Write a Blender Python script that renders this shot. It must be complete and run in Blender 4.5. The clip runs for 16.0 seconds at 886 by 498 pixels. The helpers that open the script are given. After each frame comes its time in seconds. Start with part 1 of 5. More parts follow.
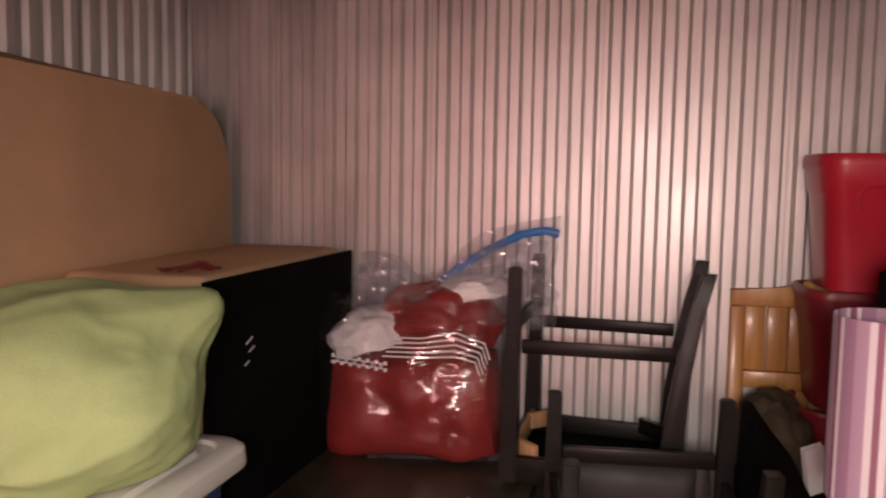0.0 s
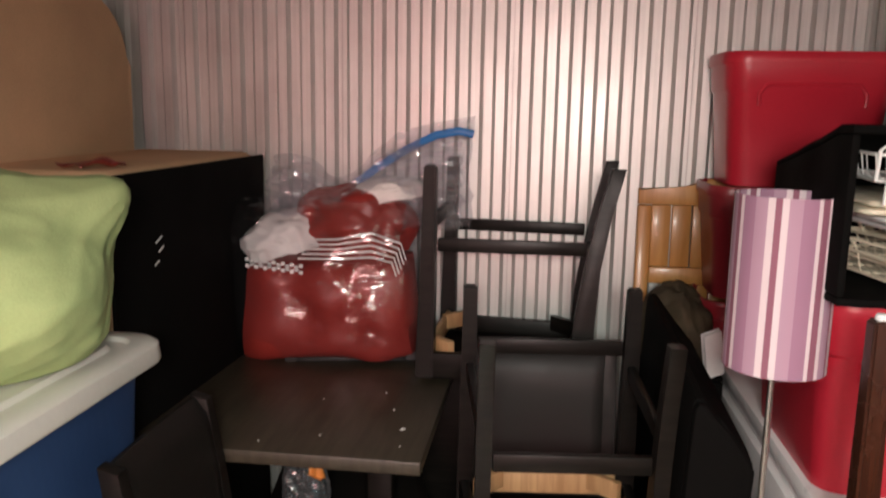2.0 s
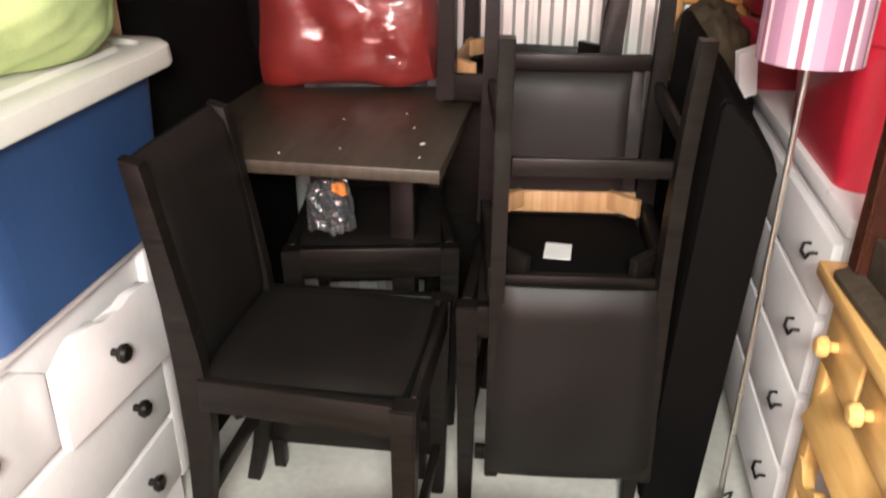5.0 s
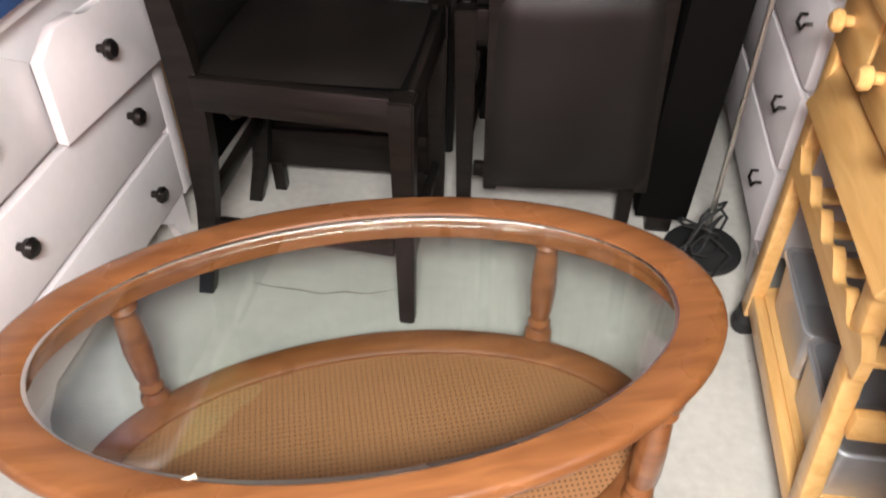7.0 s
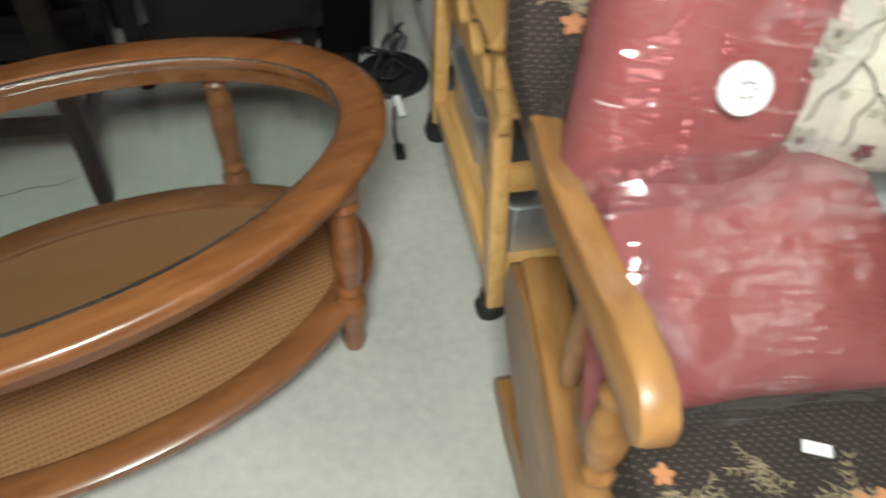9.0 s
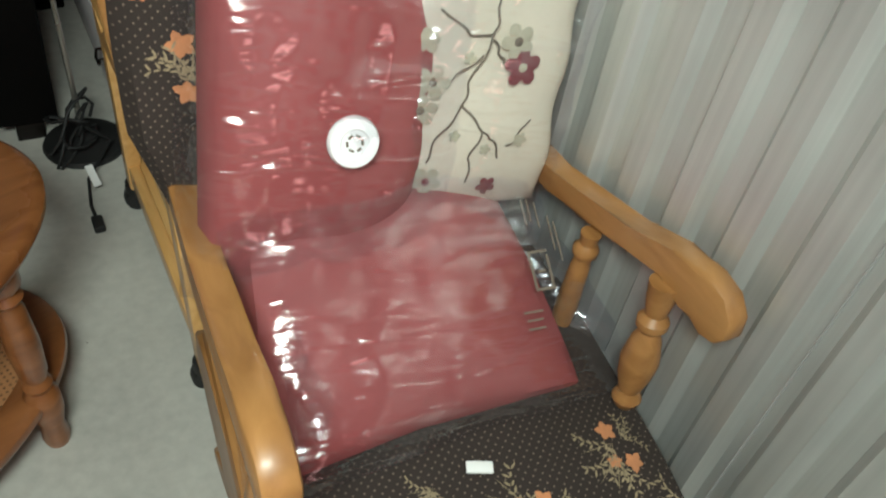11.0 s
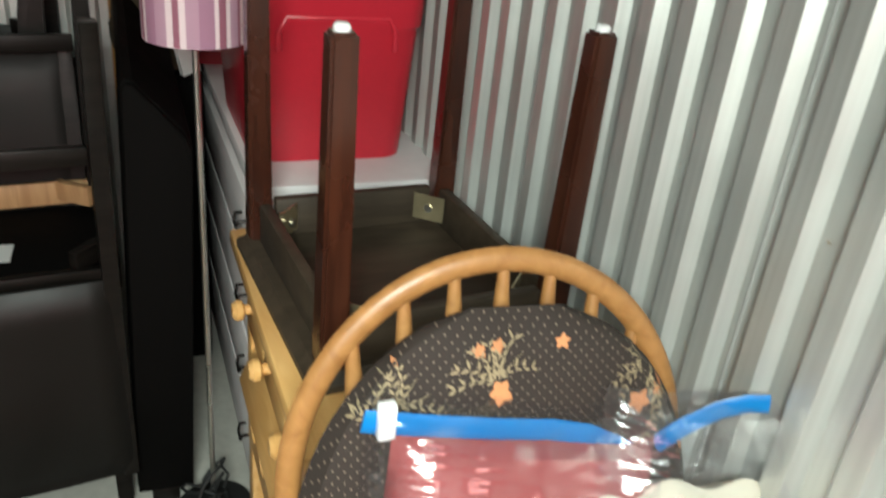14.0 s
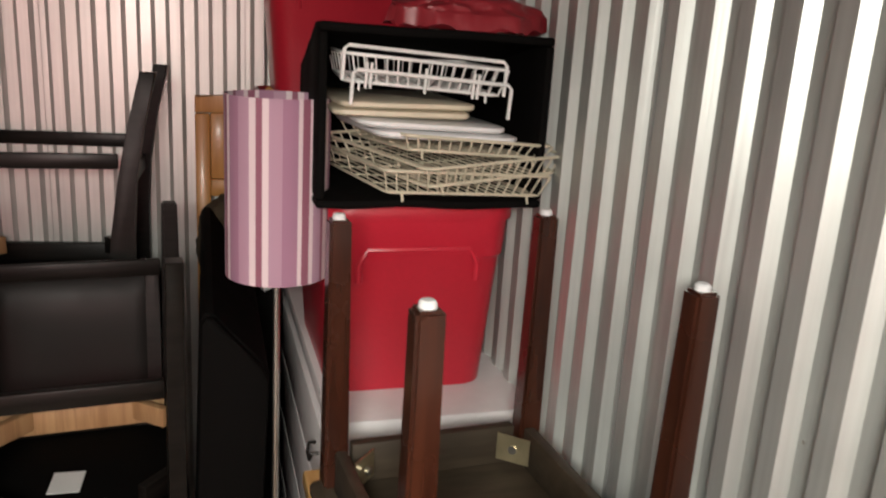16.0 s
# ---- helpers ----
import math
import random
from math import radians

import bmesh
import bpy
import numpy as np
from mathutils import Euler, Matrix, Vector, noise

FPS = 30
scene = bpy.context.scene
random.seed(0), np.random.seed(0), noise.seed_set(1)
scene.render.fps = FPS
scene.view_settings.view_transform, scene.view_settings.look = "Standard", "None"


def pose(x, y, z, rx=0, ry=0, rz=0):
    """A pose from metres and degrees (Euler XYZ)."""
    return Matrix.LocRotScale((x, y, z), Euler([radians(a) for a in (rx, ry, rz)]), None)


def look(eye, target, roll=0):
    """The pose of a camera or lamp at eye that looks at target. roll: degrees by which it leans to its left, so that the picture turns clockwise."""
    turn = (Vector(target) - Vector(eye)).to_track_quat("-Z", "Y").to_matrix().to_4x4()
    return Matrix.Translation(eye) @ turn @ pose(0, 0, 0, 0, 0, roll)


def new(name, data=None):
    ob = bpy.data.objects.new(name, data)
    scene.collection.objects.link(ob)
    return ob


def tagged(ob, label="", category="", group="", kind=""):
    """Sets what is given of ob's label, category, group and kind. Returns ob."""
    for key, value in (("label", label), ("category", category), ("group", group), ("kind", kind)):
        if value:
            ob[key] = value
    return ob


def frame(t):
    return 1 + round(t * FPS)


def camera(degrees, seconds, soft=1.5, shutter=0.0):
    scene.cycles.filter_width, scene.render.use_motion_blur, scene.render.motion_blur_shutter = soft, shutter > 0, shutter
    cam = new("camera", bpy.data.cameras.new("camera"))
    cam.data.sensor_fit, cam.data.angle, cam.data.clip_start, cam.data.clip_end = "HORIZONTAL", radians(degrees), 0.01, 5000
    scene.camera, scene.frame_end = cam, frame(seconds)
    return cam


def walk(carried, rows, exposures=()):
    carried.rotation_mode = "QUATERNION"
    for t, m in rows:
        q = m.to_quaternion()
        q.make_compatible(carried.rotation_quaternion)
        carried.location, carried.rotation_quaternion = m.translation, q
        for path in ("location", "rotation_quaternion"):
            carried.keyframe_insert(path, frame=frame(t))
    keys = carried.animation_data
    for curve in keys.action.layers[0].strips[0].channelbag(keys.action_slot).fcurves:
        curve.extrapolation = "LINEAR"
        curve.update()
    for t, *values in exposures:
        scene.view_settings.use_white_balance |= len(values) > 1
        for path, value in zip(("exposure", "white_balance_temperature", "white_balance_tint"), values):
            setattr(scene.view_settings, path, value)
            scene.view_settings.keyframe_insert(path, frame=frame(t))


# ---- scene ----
cam = camera(58.1, 16.0, 2.0, 0.5)

PATH = [
    (0, (0.235, 0.087, 1.614), (-0.228, 2.025, 1.435), 0.9),
    (0.5, (0.23, 0.085, 1.623), (-0.089, 2.049, 1.427), 0.8),
    (1, (0.232, 0.077, 1.611), (-0.021, 2.049, 1.4), 0.7),
    (1.5, (0.234, 0.08, 1.583), (-0.013, 2.048, 1.325), 0.8),
    (2, (0.232, 0.079, 1.537), (-0.011, 2.033, 1.187), 1.0),
    (2.5, (0.228, 0.085, 1.504), (-0.023, 2.017, 1.056), 0.9),
    (3, (0.222, 0.086, 1.474), (-0.006, 1.994, 0.921), 1.0),
    (3.2, (0.22, 0.093, 1.463), (-0.006, 1.993, 0.881), 1.0),
    (5.3, (0.258, 0.069, 1.377), (-0.029, 1.81, 0.435), -0.0),
    (5.5, (0.255, 0.064, 1.359), (-0.02, 1.782, 0.373), 0.2),
    (6, (0.255, 0.051, 1.319), (-0.01, 1.69, 0.203), 0.2),
    (6.5, (0.261, 0.036, 1.281), (0.016, 1.58, 0.033), 0.3),
    (7, (0.266, 0.014, 1.251), (0.031, 1.493, -0.074), -0.2),
    (7.5, (0.271, 0.0, 1.235), (0.107, 1.426, -0.157), -0.4),
    (8, (0.289, -0.038, 1.212), (0.211, 1.301, -0.272), -1.0),
    (8.5, (0.331, -0.103, 1.155), (0.399, 1.238, -0.327), 0.4),
    (9, (0.415, -0.093, 1.174), (0.724, 1.201, -0.319), 2.7),
    (9.5, (0.484, -0.111, 1.186), (1.034, 1.089, -0.317), 6.1),
    (9.7, (0.502, -0.121, 1.173), (1.156, 1.045, -0.314), 8.4),
    (11.8, (0.55, -0.125, 1.255), (1.396, 1.116, -0.065), 8.8),
    (12, (0.548, -0.121, 1.272), (1.389, 1.142, -0.031), 8.6),
    (12.5, (0.544, -0.087, 1.314), (1.37, 1.26, 0.088), 7.6),
    (13, (0.538, -0.035, 1.363), (1.352, 1.427, 0.268), 7.6),
    (14, (0.52, 0.049, 1.43), (1.24, 1.687, 0.538), 6.2),
    (14.5, (0.534, 0.085, 1.452), (1.17, 1.807, 0.658), 5.4),
    (15, (0.561, 0.12, 1.466), (1.146, 1.886, 0.733), 5.5),
    (15.5, (0.562, 0.132, 1.496), (1.124, 1.954, 0.891), 4.1),
    (16, (0.529, 0.148, 1.51), (1.1, 1.995, 0.996), 3.6),
]
# seconds, stops, kelvin, tint
EXPOSURES = [
    (0.0, -0.18, 6850, 22), (0.5, -0.10, 6400, 12), (1.5, -0.02, 6300, 8), (2.5, 0.30, 6250, 4), (3.0, 0.50, 6150, 3), (5.5, 1.10, 6150, 8), (6.0, 0.92, 6200, 12), (6.5, 0.70, 6150, 13), (7.5, 0.62, 5900, 9), (8.3, 0.14, 5800, 3),
    (9.0, -0.30, 5750, -6), (9.7, -0.45, 5750, -8), (12.0, -0.98, 5750, -10), (13.0, -0.90, 5800, -11), (13.5, -0.45, 5850, -10), (14.0, -0.15, 5800, -8), (15.0, -0.25, 6150, 1), (16.0, -0.30, 6350, 6),
]
walk(cam, [(t, look(eye, target, roll)) for t, eye, target, roll in PATH], EXPOSURES)

# ---------------------------------------------------------------- light
world = bpy.data.worlds.new("world")
scene.world = world
world.use_nodes = True
world.node_tree.nodes["Background"].inputs[0].default_value = (0.5, 0.47, 0.45, 1)
world.node_tree.nodes["Background"].inputs[1].default_value = 0.02


def area_lamp(name, eye, target, sx, sy, power, color, spread=180):
    data = bpy.data.lights.new(name, "AREA")
    data.shape, data.size, data.size_y, data.energy, data.color = "RECTANGLE", sx, sy, power, color
    data.spread = radians(spread)
    ob = new(name, data)
    ob.matrix_world = look(eye, target)
    return ob


# unseen fixed lamp behind the camera, standing in for a light carried along
area_lamp("camera_side_fill", (0.33, -0.32, 1.64), (0.38, 0.78, 0.26), 0.40, 0.24, 27, (1.0, 0.95, 0.86), 145)
# unseen corridor lamp, added so the steel ribs have something bright to reflect
area_lamp("corridor_fill_lamp", (-0.5, -1.55, 2.62), (-0.5, -1.7, 0.0), 2.4, 0.25, 36, (1.0, 0.95, 0.90))
# added pink lamp in place of bounce from red doors onto the back wall
area_lamp("red_bounce_fill", (0.05, -2.2, 1.55), (-0.35, 2.4, 1.38), 1.5, 1.0, 5.2, (1.0, 0.46, 0.44), 55)


# ---------------------------------------------------------------- materials
def material(name, color, rough=0.6, metal=0.0, vary=0.12, scale=6.0, fine=60.0, bump=0.15, spec=0.5, coat=0.0, dist=0.002):
    m = bpy.data.materials.new(name)
    m.use_nodes = True
    nt = m.node_tree
    b = nt.nodes["Principled BSDF"]
    tc = nt.nodes.new("ShaderNodeTexCoord")
    n1, n2 = nt.nodes.new("ShaderNodeTexNoise"), nt.nodes.new("ShaderNodeTexNoise")
    n1.inputs["Scale"].default_value, n1.inputs["Detail"].default_value = scale, 4
    n2.inputs["Scale"].default_value, n2.inputs["Detail"].default_value = fine, 3
    nt.links.new(tc.outputs["Object"], n1.inputs["Vector"])
    nt.links.new(tc.outputs["Object"], n2.inputs["Vector"])
    add = nt.nodes.new("ShaderNodeMath")
    add.operation = "MULTIPLY_ADD"
    nt.links.new(n2.outputs[0], add.inputs[0])
    add.inputs[1].default_value = 0.4
    nt.links.new(n1.outputs[0], add.inputs[2])
    ramp = nt.nodes.new("ShaderNodeValToRGB")
    lo = [max(c * (1 - vary * 1.6), 0) for c in color]
    hi = [min(c * (1 + vary * 1.2), 1) for c in color]
    ramp.color_ramp.elements[0].position, ramp.color_ramp.elements[0].color = 0.42, (*lo, 1)
    ramp.color_ramp.elements[1].position, ramp.color_ramp.elements[1].color = 0.95, (*hi, 1)
    nt.links.new(add.outputs[0], ramp.inputs[0])
    nt.links.new(ramp.outputs[0], b.inputs["Base Color"])
    rr = nt.nodes.new("ShaderNodeMapRange")
    rr.inputs["From Min"].default_value, rr.inputs["From Max"].default_value = 0.3, 0.7
    rr.inputs["To Min"].default_value, rr.inputs["To Max"].default_value = max(rough - 0.08, 0.02), min(rough + 0.08, 1)
    nt.links.new(n1.outputs[0], rr.inputs[0])
    nt.links.new(rr.outputs[0], b.inputs["Roughness"])
    b.inputs["Metallic"].default_value = metal
    b.inputs["Specular IOR Level"].default_value = spec
    b.inputs["Coat Weight"].default_value = coat
    b.inputs["Coat Roughness"].default_value = 0.15
    if bump:
        bp = nt.nodes.new("ShaderNodeBump")
        bp.inputs["Strength"].default_value, bp.inputs["Distance"].default_value = bump, dist
        nt.links.new(n2.outputs[0], bp.inputs["Height"])
        nt.links.new(bp.outputs[0], b.inputs["Normal"])
    return m


def wood(name, dark, light, rough=0.35, grain=(1.5, 30, 30), coat=0.25):
    m = material(name, light, rough, 0, 0.1, 5, 80, 0.06, 0.5, coat)
    nt = m.node_tree
    b = nt.nodes["Principled BSDF"]
    tc = nt.nodes.new("ShaderNodeTexCoord")
    mp = nt.nodes.new("ShaderNodeMapping")
    mp.inputs["Scale"].default_value = grain
    nz = nt.nodes.new("ShaderNodeTexNoise")
    nz.inputs["Scale"].default_value, nz.inputs["Detail"].default_value, nz.inputs["Distortion"].default_value = 2.2, 6, 0.6
    ramp = nt.nodes.new("ShaderNodeValToRGB")
    ramp.color_ramp.elements[0].position, ramp.color_ramp.elements[0].color = 0.33, (*dark, 1)
    ramp.color_ramp.elements[1].position, ramp.color_ramp.elements[1].color = 0.68, (*light, 1)
    nt.links.new(tc.outputs["Object"], mp.inputs[0])
    nt.links.new(mp.outputs[0], nz.inputs["Vector"])
    nt.links.new(nz.outputs[0], ramp.inputs[0])
    nt.links.new(ramp.outputs[0], b.inputs["Base Color"])
    return m


def film(name, tint=(0.95, 0.95, 0.97), gloss=0.088, rough=0.13, haze=0.016, wrinkle=0.42):
    """Thin clear plastic: mostly see-through, with wrinkled gloss."""
    m = bpy.data.materials.new(name)
    m.use_nodes = True
    nt = m.node_tree
    nt.nodes.clear()
    out = nt.nodes.new("ShaderNodeOutputMaterial")
    tr, gl, df = nt.nodes.new("ShaderNodeBsdfTransparent"), nt.nodes.new("ShaderNodeBsdfGlossy"), nt.nodes.new("ShaderNodeBsdfDiffuse")
    tr.inputs[0].default_value = (*tint, 1)
    gl.inputs[0].default_value = (1, 1, 1, 1)
    gl.inputs[1].default_value = rough
    gl.distribution = "GGX"
    df.inputs[0].default_value = (0.8, 0.8, 0.82, 1)
    tc, nz = nt.nodes.new("ShaderNodeTexCoord"), nt.nodes.new("ShaderNodeTexNoise")
    nz.noise_type = "RIDGED_MULTIFRACTAL"
    nz.inputs["Scale"].default_value, nz.inputs["Detail"].default_value, nz.inputs["Distortion"].default_value = 14.0, 3, 1.1
    bp = nt.nodes.new("ShaderNodeBump")
    bp.inputs["Strength"].default_value, bp.inputs["Distance"].default_value = wrinkle, 0.013
    mp = nt.nodes.new("ShaderNodeMapping")
    mp.inputs["Scale"].default_value, mp.inputs["Rotation"].default_value = (0.7, 1.2, 4.6), (0.2, 0.55, 0.2)
    nt.links.new(tc.outputs["Object"], mp.inputs[0])
    nt.links.new(mp.outputs[0], nz.inputs["Vector"])
    nt.links.new(nz.outputs[0], bp.inputs["Height"])
    nt.links.new(bp.outputs[0], gl.inputs["Normal"])
    a, c = nt.nodes.new("ShaderNodeMixShader"), nt.nodes.new("ShaderNodeMixShader")
    a.inputs[0].default_value, c.inputs[0].default_value = haze, gloss
    if haze:
        crease = nt.nodes.new("ShaderNodeMapRange")
        crease.inputs["From Min"].default_value, crease.inputs["From Max"].default_value = 0.345, 0.43
        crease.inputs["To Min"].default_value, crease.inputs["To Max"].default_value = haze * 0.5, haze * 0.5 + 0.07
        # thin pale streaks painted in as glints on creased plastic, gathered in patches
        m2, n2, n3 = nt.nodes.new("ShaderNodeMapping"), nt.nodes.new("ShaderNodeTexNoise"), nt.nodes.new("ShaderNodeTexNoise")
        m2.inputs["Rotation"].default_value, m2.inputs["Scale"].default_value = (0.2, 0.9, 0.3), (9, 14, 48)
        n2.inputs["Scale"].default_value, n2.inputs["Detail"].default_value, n2.inputs["Distortion"].default_value = 1.0, 1.5, 0.5
        n3.inputs["Scale"].default_value = 9
        nt.links.new(tc.outputs["Object"], m2.inputs[0])
        nt.links.new(m2.outputs[0], n2.inputs["Vector"])
        nt.links.new(tc.outputs["Object"], n3.inputs["Vector"])
        both = nt.nodes.new("ShaderNodeMath")
        both.operation = "MULTIPLY"
        nt.links.new(n2.outputs[0], both.inputs[0])
        nt.links.new(n3.outputs[0], both.inputs[1])
        nt.links.new(both.outputs[0], crease.inputs[0])
        nt.links.new(crease.outputs[0], a.inputs[0])
    nt.links.new(tr.outputs[0], a.inputs[1])
    nt.links.new(df.outputs[0], a.inputs[2])
    nt.links.new(a.outputs[0], c.inputs[1])
    nt.links.new(gl.outputs[0], c.inputs[2])
    nt.links.new(c.outputs[0], out.inputs[0])
    return m


M_STEEL = material("galvanised steel", (0.60, 0.61, 0.585), 0.45, 0.62, 0.14, 3, 40, 0.05)
streak = M_STEEL.node_tree.nodes.new("ShaderNodeMapping")
streak.inputs["Scale"].default_value = (3.0, 3.0, 0.05)
M_STEEL.node_tree.links.new(M_STEEL.node_tree.nodes["Texture Coordinate"].outputs["Object"], streak.inputs[0])
M_STEEL.node_tree.links.new(streak.outputs[0], M_STEEL.node_tree.nodes["Noise Texture.001"].inputs["Vector"])
M_STEEL.node_tree.nodes["Bump"].inputs["Strength"].default_value = 0.16
M_PLATE = material("painted plate", (0.42, 0.41, 0.40), 0.6, 0.2, 0.1, 2, 30, 0.05)
M_RED_BOUNCE = material("red bounce wall paint", (0.62, 0.07, 0.06), 0.4, 0.1, 0.08, 2, 30, 0.03)
M_CONCRETE = material("sealed concrete", (0.54, 0.525, 0.475), 0.45, 0, 0.16, 2.2, 45, 0.18, 0.4)
M_BLACKWOOD = wood("black stained wood", (0.0045, 0.0038, 0.0032), (0.0115, 0.0092, 0.0075), 0.42, (3, 3, 40), 0.0)
M_BLACKWOOD.node_tree.nodes["Principled BSDF"].inputs["Specular IOR Level"].default_value = 0.22
M_LEATHER = material("black leatherette", (0.0095, 0.0084, 0.0074), 0.46, 0, 0.12, 5, 220, 0.25, 0.22, 0.0, 0.001)
M_UNDER = material("black dust cover", (0.0042, 0.0038, 0.0036), 0.8, 0, 0.1, 6, 200, 0.2, 0.06)
M_TABLE = wood("espresso table lacquer", (0.032, 0.025, 0.016), (0.050, 0.040, 0.026), 0.45, (30, 3, 3), 0.05)
M_RAWPLY = wood("raw plywood", (0.42, 0.24, 0.11), (0.60, 0.38, 0.19), 0.5, (30, 2, 2), 0.0)
M_PAPER = material("white paper", (0.82, 0.82, 0.80), 0.7, 0, 0.03, 8, 60, 0.05)
M_WHITE = material("white lacquer", (0.80, 0.76, 0.76), 0.35, 0, 0.04, 4, 50, 0.04)
M_KNOB = material("dark bronze", (0.035, 0.03, 0.028), 0.3, 0.8, 0.1, 20, 90, 0.05)
M_BLUE = material("blue tote plastic", (0.032, 0.072, 0.185), 0.4, 0, 0.08, 4, 90, 0.08)
M_LID = material("off-white plastic", (0.66, 0.65, 0.60), 0.4, 0, 0.05, 4, 90, 0.06)
M_GREEN = material("lime cloth", (0.36, 0.46, 0.20), 0.8, 0, 0.10, 5, 240, 0.25)
M_TAN = material("tan upholstery", (0.58, 0.385, 0.22), 0.85, 0, 0.10, 4, 260, 0.35)
M_REDCLOTH = material("red satin", (0.27, 0.028, 0.022), 0.42, 0, 0.14, 7, 120, 0.15)
M_WHITECLOTH = material("white cloth", (0.78, 0.75, 0.72), 0.8, 0, 0.08, 9, 180, 0.3)
M_RED = material("red bin plastic", (0.56, 0.022, 0.045), 0.36, 0, 0.06, 4, 120, 0.06)
M_MAROON = material("maroon bin plastic", (0.27, 0.02, 0.03), 0.4, 0, 0.08, 4, 120, 0.06)
M_WIRE = material("white coated wire", (0.78, 0.78, 0.76), 0.35, 0, 0.04, 20, 90, 0.02)
M_CREAM = material("cream coated wire", (0.66, 0.60, 0.46), 0.4, 0, 0.06, 20, 90, 0.02)
M_MAHOG = wood("mahogany finish", (0.024, 0.0072, 0.004), (0.056, 0.017, 0.0085), 0.28, (30, 30, 2.2), 0.4)
M_UNDERTOP = wood("unfinished dark board", (0.035, 0.024, 0.014), (0.06, 0.043, 0.027), 0.6, (4, 24, 24), 0.0)
M_CHERRY = wood("cherry finish", (0.165, 0.060, 0.019), (0.255, 0.100, 0.033), 0.3, (3, 18, 18), 0.35)
M_PINE = wood("honey pine", (0.64, 0.35, 0.11), (0.78, 0.48, 0.18), 0.35, (22, 3, 22), 0.3)
M_OAK = wood("honey oak", (0.26, 0.12, 0.036), (0.38, 0.19, 0.062), 0.40, (20, 4, 20), 0.12)
M_FOLD = wood("varnished beech", (0.46, 0.21, 0.05), (0.60, 0.31, 0.09), 0.4, (20, 20, 2), 0.2)
M_GREY = material("grey tray steel", (0.52, 0.53, 0.55), 0.35, 0.6, 0.1, 6, 60, 0.05)
M_RUBBER = material("black rubber", (0.015, 0.015, 0.015), 0.6, 0, 0.1, 20, 90, 0.1)
M_CHROME = material("brushed nickel", (0.70, 0.68, 0.63), 0.30, 1.0, 0.03, 4, 20, 0)
M_BLUEZIP = material("blue zip strip", (0.015, 0.17, 0.48), 0.4, 0, 0.05, 20, 90, 0.05)
M_WHITEPL = material("white plastic", (0.84, 0.84, 0.84), 0.35, 0, 0.03, 20, 90, 0.03)
M_PILLOW = material("dusty red pillow", (0.29, 0.066, 0.066), 0.7, 0, 0.08, 6, 220, 0.2)
M_IVORY = material("ivory pillow", (0.72, 0.66, 0.53), 0.8, 0, 0.04, 8, 240, 0.25)
M_STEM = material("grey brown embroidery", (0.16, 0.13, 0.10), 0.8, 0, 0.1, 30, 200, 0.2)
M_SAGE = material("sage embroidery", (0.46, 0.43, 0.32), 0.8, 0, 0.1, 30, 200, 0.2)
M_WINE = material("wine embroidery", (0.17, 0.035, 0.045), 0.8, 0, 0.1, 30, 200, 0.2)
M_BRASS = material("zinc bracket", (0.50, 0.42, 0.26), 0.35, 0.8, 0.1, 20, 90, 0.05)
M_FILM = film("clear bag film")
M_FILM2 = film("milky bag film", (0.92, 0.93, 0.96), 0.16, 0.16, 0.20, 0.8)
M_GLASS = film("table glass", (0.90, 0.94, 0.92), 0.07, 0.02, 0.0, 0.0)


# ---------------------------------------------------------------- mesh helpers
def thing(name, label, category, at=(0, 0, 0), rot=(0, 0, 0), group="", kind=""):
    ob = new(name)
    ob.empty_display_size = 0.05
    ob.matrix_basis = pose(*at, *rot)
    return tagged(ob, label, category, group, kind)


def finish(bm, smooth=True):
    me = bpy.data.meshes.new("mesh")
    bmesh.ops.recalc_face_normals(bm, faces=bm.faces)
    bm.to_mesh(me)
    bm.free()
    for p in me.polygons:
        p.use_smooth = smooth
    if smooth and len(me.polygons):
        me.set_sharp_from_angle(angle=radians(38))
    return me


def part(name, bm, mat, parent=None, label="", m=None, smooth=True):
    me = finish(bm, smooth)
    me.materials.append(mat)
    ob = new(name, me)
    if m is not None:
        ob.matrix_basis = m
    if parent is not None:
        ob.parent = parent
    if label:
        ob["label"] = label
    return ob


def slab(size, at=(0, 0, 0), bevel=0.004, rot=(0, 0, 0), seg=2, into=None):
    bm = into or bmesh.new()
    r = bmesh.ops.create_cube(bm, size=1.0, matrix=pose(*at, *rot) @ Matrix.Diagonal((*size, 1)))
    if bevel:
        edges = {e for v in r["verts"] for e in v.link_edges}
        bmesh.ops.bevel(bm, geom=list(edges), offset=min(bevel, min(size) * 0.45), segments=seg, affect="EDGES", profile=0.5)
    return bm


def turned(profile, seg=20, at=(0, 0, 0), rot=(0, 0, 0), into=None, cap=True):
    """A lathe form from rows of (radius, height)."""
    bm = into or bmesh.new()
    m = pose(*at, *rot)
    rings = []
    for r, z in profile:
        rings.append([bm.verts.new(m @ Vector((r * math.cos(2 * math.pi * k / seg), r * math.sin(2 * math.pi * k / seg), z))) for k in range(seg)])
    for a, b in zip(rings, rings[1:]):
        for k in range(seg):
            bm.faces.new((a[k], a[(k + 1) % seg], b[(k + 1) % seg], b[k]))
    if cap:
        bm.faces.new(rings[0][::-1])
        bm.faces.new(rings[-1])
    return bm


